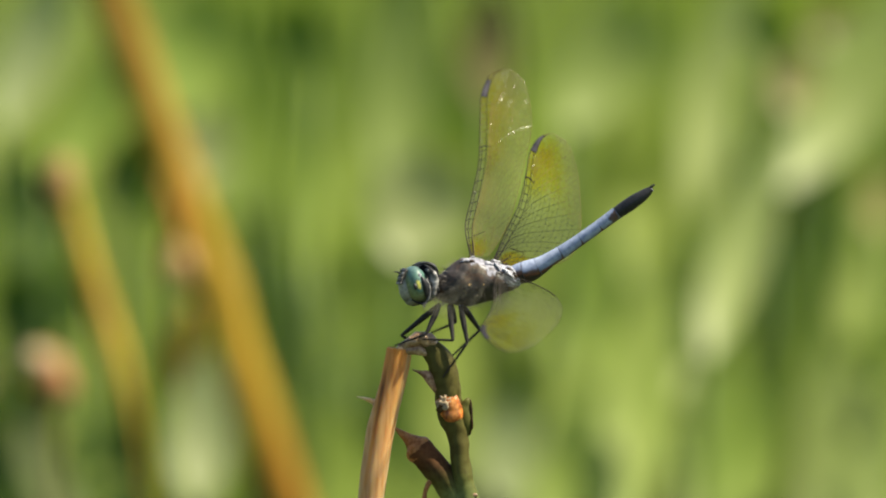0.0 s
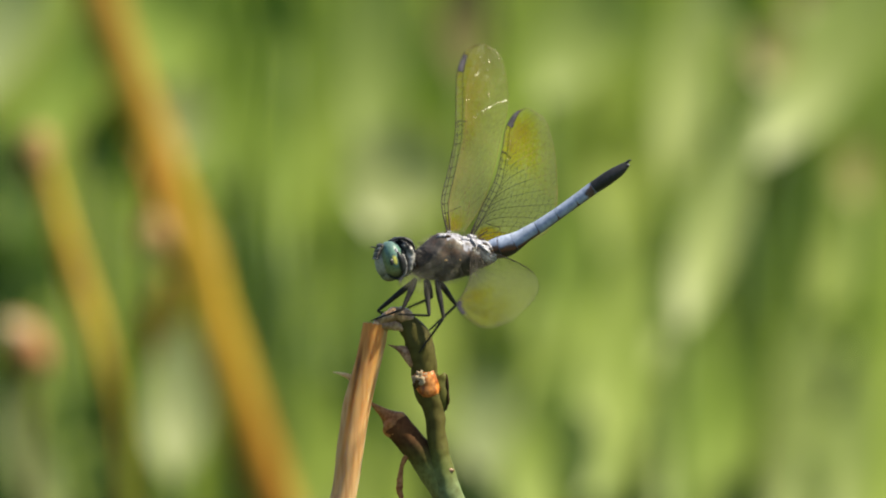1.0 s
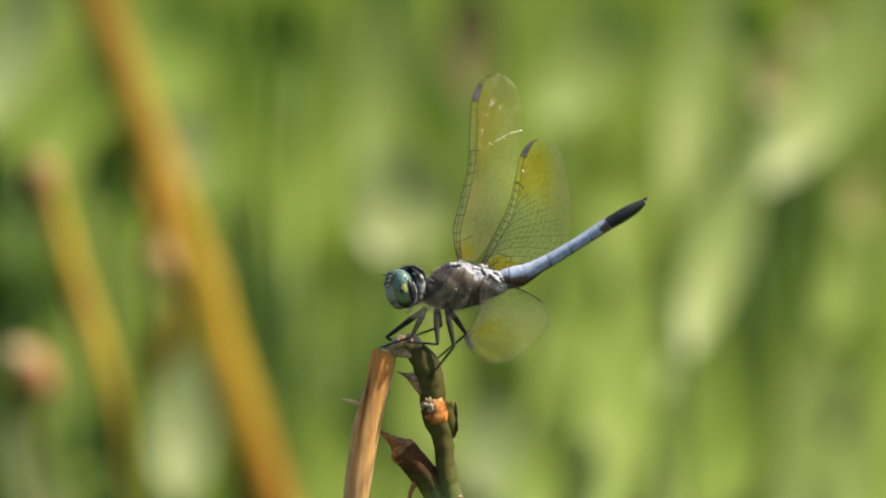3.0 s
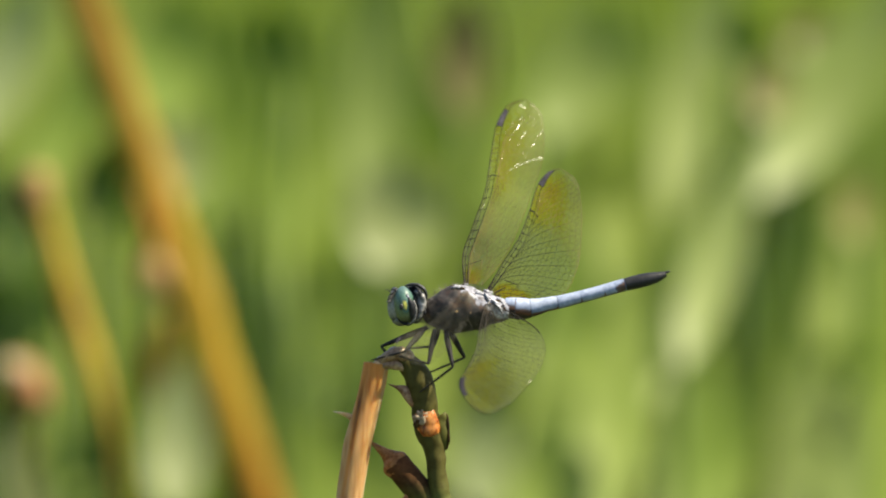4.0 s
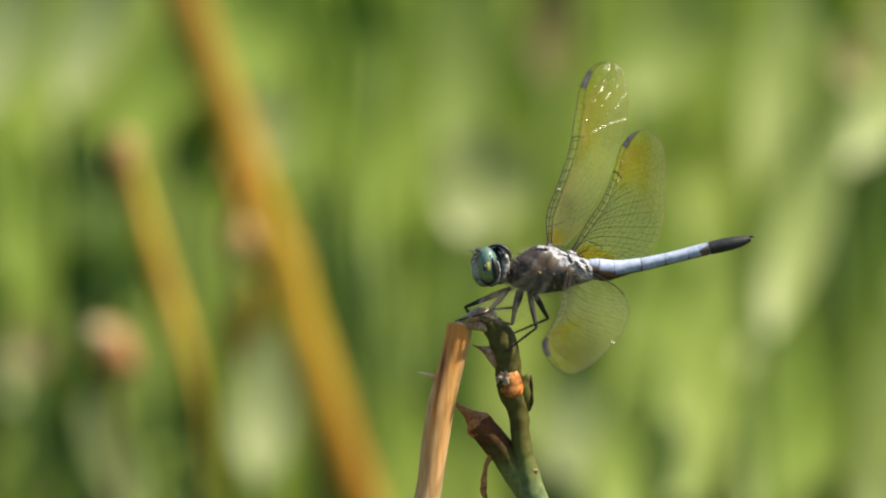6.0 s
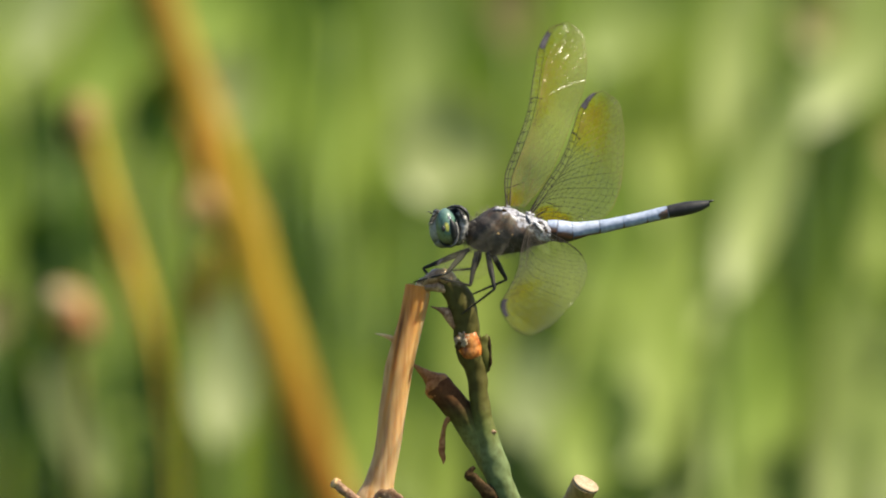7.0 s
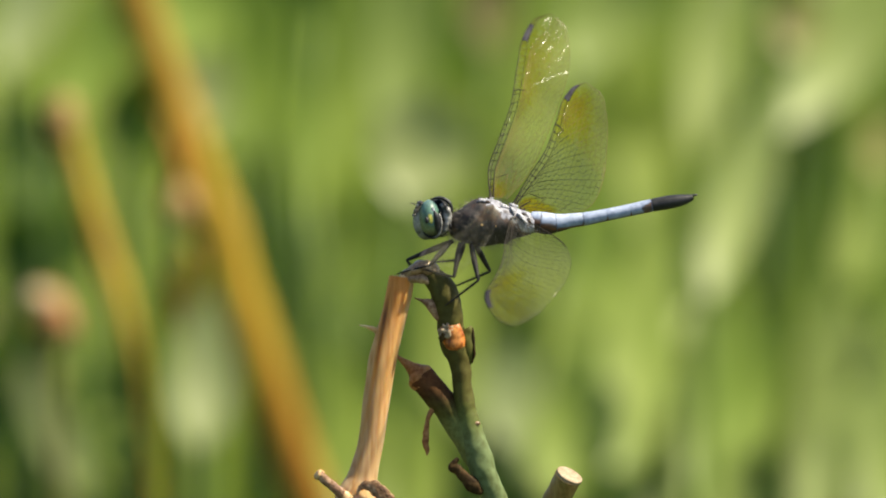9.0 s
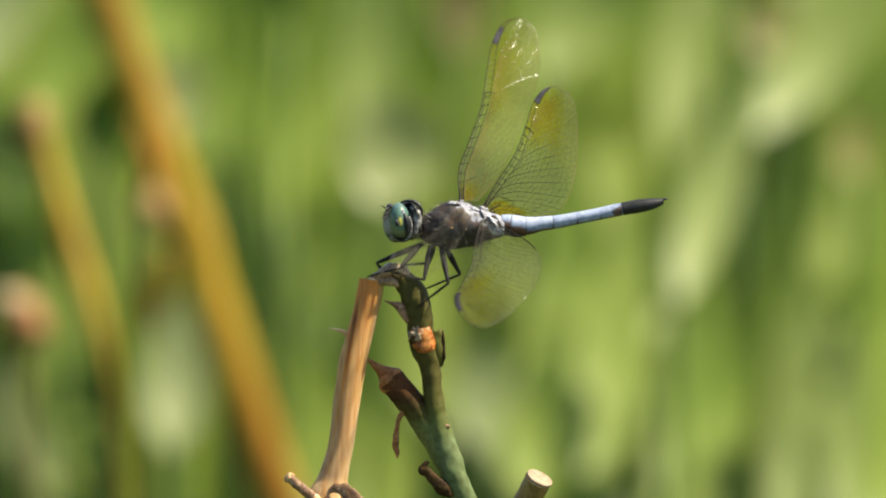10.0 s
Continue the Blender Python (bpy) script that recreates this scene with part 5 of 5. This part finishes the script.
    run(sa, spot_wide, sb, spot_wide, 0.12, steps=8)
    part("vein", net, VEIN, wing, "dark vein network", smooth=False)
    part("fine_vein", soft, VEIN_PALE if bold >= 1.0 else VEIN, wing, "pale amber vein network", smooth=False)
    if glint_rows:                                   # glints: small added facets in rows along the outer veins, turned to mirror the sun
        facets = bmesh.new()
        for s0, r0, s1, r1, count, big in glint_rows:
            for i in range(int(count * 2.6)):
                x = (i + rnd.uniform(-0.3, 0.3)) / max(count * 2.6 - 1, 1)
                c = point(s0 + (s1 - s0) * x, clamp(r0 + (r1 - r0) * x + rnd.gauss(0, 0.012)), -0.06)
                n = Vector((0.351 + rnd.gauss(0, 0.085), -0.754, 0.555 + rnd.gauss(0, 0.085))).normalized()
                line = point(s1, r1) - point(s0, r0)
                e = (line - n * line.dot(n)).normalized()
                f = n.cross(e)
                a, b = rnd.uniform(0.025, 0.055) * big, rnd.uniform(0.02, 0.045) * (0.5 + 0.5 * big)
                facets.faces.new([facets.verts.new((c + e * x0 * a + f * y0 * b) * MM) for x0, y0 in ((-1, -0.4), (-0.3, -1), (0.5, -0.8), (1, 0.1), (0.4, 0.9), (-0.5, 0.8))])
        part("glint_facet", facets, GLINT, wing, "small added facets that make the wing's sun glints", smooth=False)
    bm = bmesh.new()
    a, b = stigma
    rows = []
    for i in range(9):
        s = a + (b - a) * i / 8
        rows.append([bm.verts.new(point(s, r, lift) * MM) for r, lift in ((-0.01, 0.0), (0.0, -0.10), (spot_wide * 0.9, -0.10), (spot_wide, 0.0))])
    for p, q in zip(rows, rows[1:]):
        for j in range(3):
            bm.faces.new((p[j], q[j], q[j + 1], p[j + 1]))
    part("stigma", bm, STIGMA if bold >= 1.0 else STIGMA_SHADED, wing, "dark grey wing spot")
    return wing


far_front = build_wing((1.50, 3.38, 2.0), [(1.27, 3.38), (1.12, 7.12), (2.48, 10.88), (4.20, 15.67), (5.10, 20.62), (6.15, 25.12), (7.65, 27.22), (9.75, 27.82)],
                       [(3.52, 3.07), (6.38, 6.38), (8.62, 10.88), (10.50, 15.75), (11.85, 19.50), (12.15, 23.25), (11.55, 26.25), (9.75, 27.82)],
                       (0.0, 0.55), ((0.66, 0.25, 0.20, 0.40, 0.34), (0.47, 0.32, 0.07, 0.16, 0.35), (0.60, 0.25, 0.06, 0.12, 0.2), (0.02, 0.35, 0.06, 0.4, 1.0)), (0.69, 0.80), 1, "clear amber-tinted front wing", broad=False,
                       glint_rows=((0.62, 0.22, 0.93, 0.40, 16, 0.85), (0.52, 0.22, 0.60, 0.24, 5, 0.8), (0.60, 0.62, 0.86, 0.88, 16, 0.9), (0.85, 0.30, 0.97, 0.60, 9, 0.9), (0.60, 0.30, 0.88, 0.52, 18, 1.0), (0.57, 0.40, 0.82, 0.72, 16, 1.0), (0.54, 0.55, 0.72, 0.95, 14, 1.0), (0.50, 0.32, 0.555, 0.70, 20, 1.2), (0.555, 0.68, 0.59, 1.0, 24, 1.35),
                                 (0.68, 0.38, 0.76, 0.52, 9, 1.35), (0.64, 0.52, 0.70, 0.62, 7, 1.25), (0.80, 0.75, 0.95, 0.92, 7, 0.8), (0.70, 0.95, 0.97, 0.985, 20, 0.9), (0.07, 0.05, 0.40, 0.06, 10, 0.75), (0.08, 0.28, 0.20, 0.26, 3, 0.9)))
far_hind = build_wing((4.88, 2.48, 2.0), [(4.35, 2.48), (6.38, 6.00), (8.62, 9.53), (10.12, 13.50), (11.25, 16.72), (12.60, 18.22), (14.10, 18.68)],
                      [(7.12, 1.12), (11.25, 0.97), (14.62, 2.17), (16.20, 5.25), (16.80, 9.38), (16.80, 14.25), (16.05, 17.25), (14.10, 18.68)],
                      (0.0, 0.5), ((0.66, 0.30, 0.17, 0.36, 0.72), (0.52, 0.12, 0.10, 0.14, 0.35), (0.05, 0.72, 0.055, 0.22, 2.2), (0.03, 0.36, 0.05, 0.14, 1.6)), (0.66, 0.88), 2, "amber-tinted broad hind wing",
                      glint_rows=((0.40, 0.12, 0.64, 0.10, 9, 0.7), (0.18, 0.95, 0.50, 0.985, 12, 0.55), (0.10, 0.85, 0.30, 0.95, 5, 0.5)))
near_hind = build_wing((4.88, 0.75, -2.0), [(4.12, 1.12), (3.30, -2.25), (2.77, -5.25), (1.50, -7.88), (0.53, -9.75), (1.35, -11.85), (2.85, -13.35), (4.35, -13.80)],
                       [(6.38, 0.00), (9.38, -1.57), (11.25, -3.23), (11.85, -5.02), (11.10, -7.88), (9.38, -10.12), (6.90, -12.53), (4.35, -13.80)],
                       (0.0, 1.3), ((0.72, 0.32, 0.24, 0.48, 0.36), (0.46, 0.18, 0.11, 0.22, 0.42)), (0.52, 0.68), 3, "amber-tinted broad hind wing held low", 0.06, 0.75, tinge=0.07,
                       glint_rows=((0.66, 0.985, 0.70, 0.985, 3, 1.2),))
near_front = build_wing((1.65, 2.25, -2.0), [(1.20, 2.48), (-1.05, 0.22), (-3.60, -1.88), (-6.00, -3.07), (-7.65, -3.97), (-8.10, -5.02), (-7.35, -5.92)],
                        [(2.62, 1.50), (1.50, -1.50), (-0.15, -4.12), (-2.25, -6.38), (-4.12, -7.27), (-5.85, -6.97), (-7.35, -5.92)],
                        (0.0, 2.2), ((0.62, 0.2, 0.18, 0.4, 0.05),), (0.62, 0.74), 4, "clear front wing held low and forward", 0.05, 0.16, tinge=0.018)


# ---- legs: a thigh and a shin each, feet fixed on the stems ----
def place_pt(u, v, w):
    return HEART + TILT @ Vector((u, w, v)) * MM


BODY_LATE = (5.70, 3.45, 0.0, 0.0)
BODY_EARLY = (4.05, 5.02, 7.0, 6.0)


def body(s):
    """The dragonfly's pose, s from 0 (tail raised) to 1 (level)."""
    u, v, up, turn = (a + (b - a) * s for a, b in zip(BODY_EARLY, BODY_LATE))
    return Matrix.Translation(HEART + TILT @ Vector((u, 0, v)) * MM) @ TILT.to_4x4() @ pose(0, 0, 0, 0, -up, turn)


LEGS = (   # root in the body's space; knee late, knee early, foot in the leaning plane; depths
    ((-4.05, -2.62, -1.3), (-1.05, -2.25, -2.6), (-1.12, -1.57, -2.6), (-5.40, -3.38, -1.0)),
    ((-3.60, -2.48, 1.3), (-4.12, -1.57, 1.6), (-3.60, -1.05, 1.6), (-3.15, -2.77, 0.9)),
    ((-2.70, -2.77, -1.4), (2.17, -3.82, -3.0), (2.02, -3.23, -3.0), (-3.23, -2.48, -1.3)),
    ((-2.25, -2.62, 1.4), (2.85, -1.57, 3.0), (2.85, -1.05, 3.0), (-0.90, -1.88, 1.0)),
    ((-1.27, -2.92, -1.5), (5.40, -4.27, -3.2), (5.55, -3.67, -3.2), (0.97, -7.65, -1.9)),
    ((-0.75, -2.85, 1.5), (6.97, -3.07, 3.2), (6.08, -1.88, 3.2), (1.65, -5.33, 1.2)),
)


def frame_along(a, b):
    z = (b - a).normalized()
    x = Vector((0, 1, 0)).cross(z).normalized()
    y = z.cross(x)
    m = Matrix((x, y, z)).transposed().to_4x4()
    m.translation = a
    return m


def build_leg(length, shin_length, seed):
    rnd = random.Random(seed)
    a, b = length / MM, shin_length / MM
    thigh = loft([(0, 0, 0, 0.30, 0.30), (0, 0, a * 0.3, 0.40, 0.37), (0, 0, a * 0.7, 0.31, 0.29), (0, 0, a * 0.95, 0.22, 0.22), (0, 0, a, 0.18, 0.18)], 16, 10, rough=0.08)
    leg = part("leg", thigh, LEG, dragonfly, "thin black leg")
    bm = loft([(0, 0, 0, 0.17, 0.17), (0, 0, b * 0.5, 0.13, 0.13), (0, 0, b * 0.8, 0.10, 0.10), (0, 0, b, 0.08, 0.08)], 16, 8, rough=0.08)
    shin = part("shin", bm, LEG, leg)
    spines = bmesh.new()
    for i in range(9):
        z = b * (0.12 + 0.085 * i)
        for side in (-1, 1):
            d = Vector((side * rnd.uniform(0.25, 0.4), rnd.uniform(-0.2, 0.2), 0.5))
            o = Vector((0, 0, z))
            loft([(*(o), 0.035, 0.035), (*(o + d * 0.5), 0.025, 0.025), (*(o + d), 0.008, 0.008)], 2, 4, bm=spines)
    part("spine", spines, LEG, shin)
    return leg, shin


def leg_rows(leg_spec, steps):
    root, late, early, foot = leg_spec
    lat, ear, ft = place_pt(*late), place_pt(*early), place_pt(*foot)
    hip = Vector((root[0], root[2], root[1])) * MM
    hip_late = body(1.0) @ hip
    la, lb = (lat - hip_late).length, (ft - lat).length
    rows = []
    for t, s in steps:
        m = body(s)
        c = m @ hip
        hint = ear.lerp(lat, s)
        d = (ft - c).length
        d = min(max(d, abs(la - lb) * 1.001), (la + lb) * 0.999)
        axis = (ft - c).normalized()
        x = (la * la - lb * lb + d * d) / (2 * d)
        y = math.sqrt(max(la * la - x * x, 0.0))
        off = (hint - c) - axis * (hint - c).dot(axis)
        knee = c + axis * x + off.normalized() * y
        f = frame_along(c, knee)
        g = frame_along(knee, ft)
        rows.append((t, m.inverted() @ f, f.inverted() @ g))
    return la, lb, rows


def motions():
    # the dragonfly settles from a raised to a level pose between 2.7 and 3.8 s
    steps = [(0.0, 0.0), (2.6, 0.0)]
    for i in range(7):
        x = i / 6
        steps.append((2.75 + 1.0 * x, x * x * (3 - 2 * x)))
    steps += [(3.9, 1.0), (10.0, 1.0)]
    walk(dragonfly, [(t, body(s)) for t, s in steps])

    def turned(ob, early, late, rows):
        """Turn a part about its own root: early and late turns in degrees about x, y, z."""
        at = ob.location.copy()
        walk(ob, [(t, Matrix.Translation(at) @ pose(0, 0, 0, *(a + (b - a) * s for a, b in zip(early, late)))) for t, s in rows])

    at = abdomen.location.copy()
    tail = [(t, -16.3 * (1 - s) - 3.0 * s, -18.0 * (1 - s)) for t, s in steps[:-2]]
    tail += [(4.0, -3.0, 0), (4.5, -2.2, 0), (5.2, -2.0, 0), (6.5, -1.4, 0), (7.5, 0.0, 0), (8.5, 0.2, 0), (10.0, 0.7, 0)]
    walk(abdomen, [(t, Matrix.Translation(at) @ pose(0, 0, 0, 0, a, b)) for t, a, b in tail])
    turned(far_front, (0, 2.0, 0), (0, -0.6, 0), steps)
    turned(far_hind, (0, 2.6, 0), (0, 0, 0), steps)
    turned(near_hind, NEAR_HIND_EARLY, (0, 0, 0), steps)
    turned(near_front, NEAR_FRONT_EARLY, (0, 0, 0), steps)
    for i, spec in enumerate(LEGS):
        la, lb, rows = leg_rows(spec, steps)
        leg, shin = legs[i]
        walk(leg, [(t, a) for t, a, b in rows])
        walk(shin, [(t, b) for t, a, b in rows])


legs = []
for number, spec in enumerate(LEGS):
    thigh_long, shin_long, _ = leg_rows(spec, [(0.0, 1.0)])
    legs.append(build_leg(thigh_long, shin_long, number))
NEAR_HIND_EARLY = (-11, 9, 0)
NEAR_FRONT_EARLY = (-8, 0, 0)
motions()
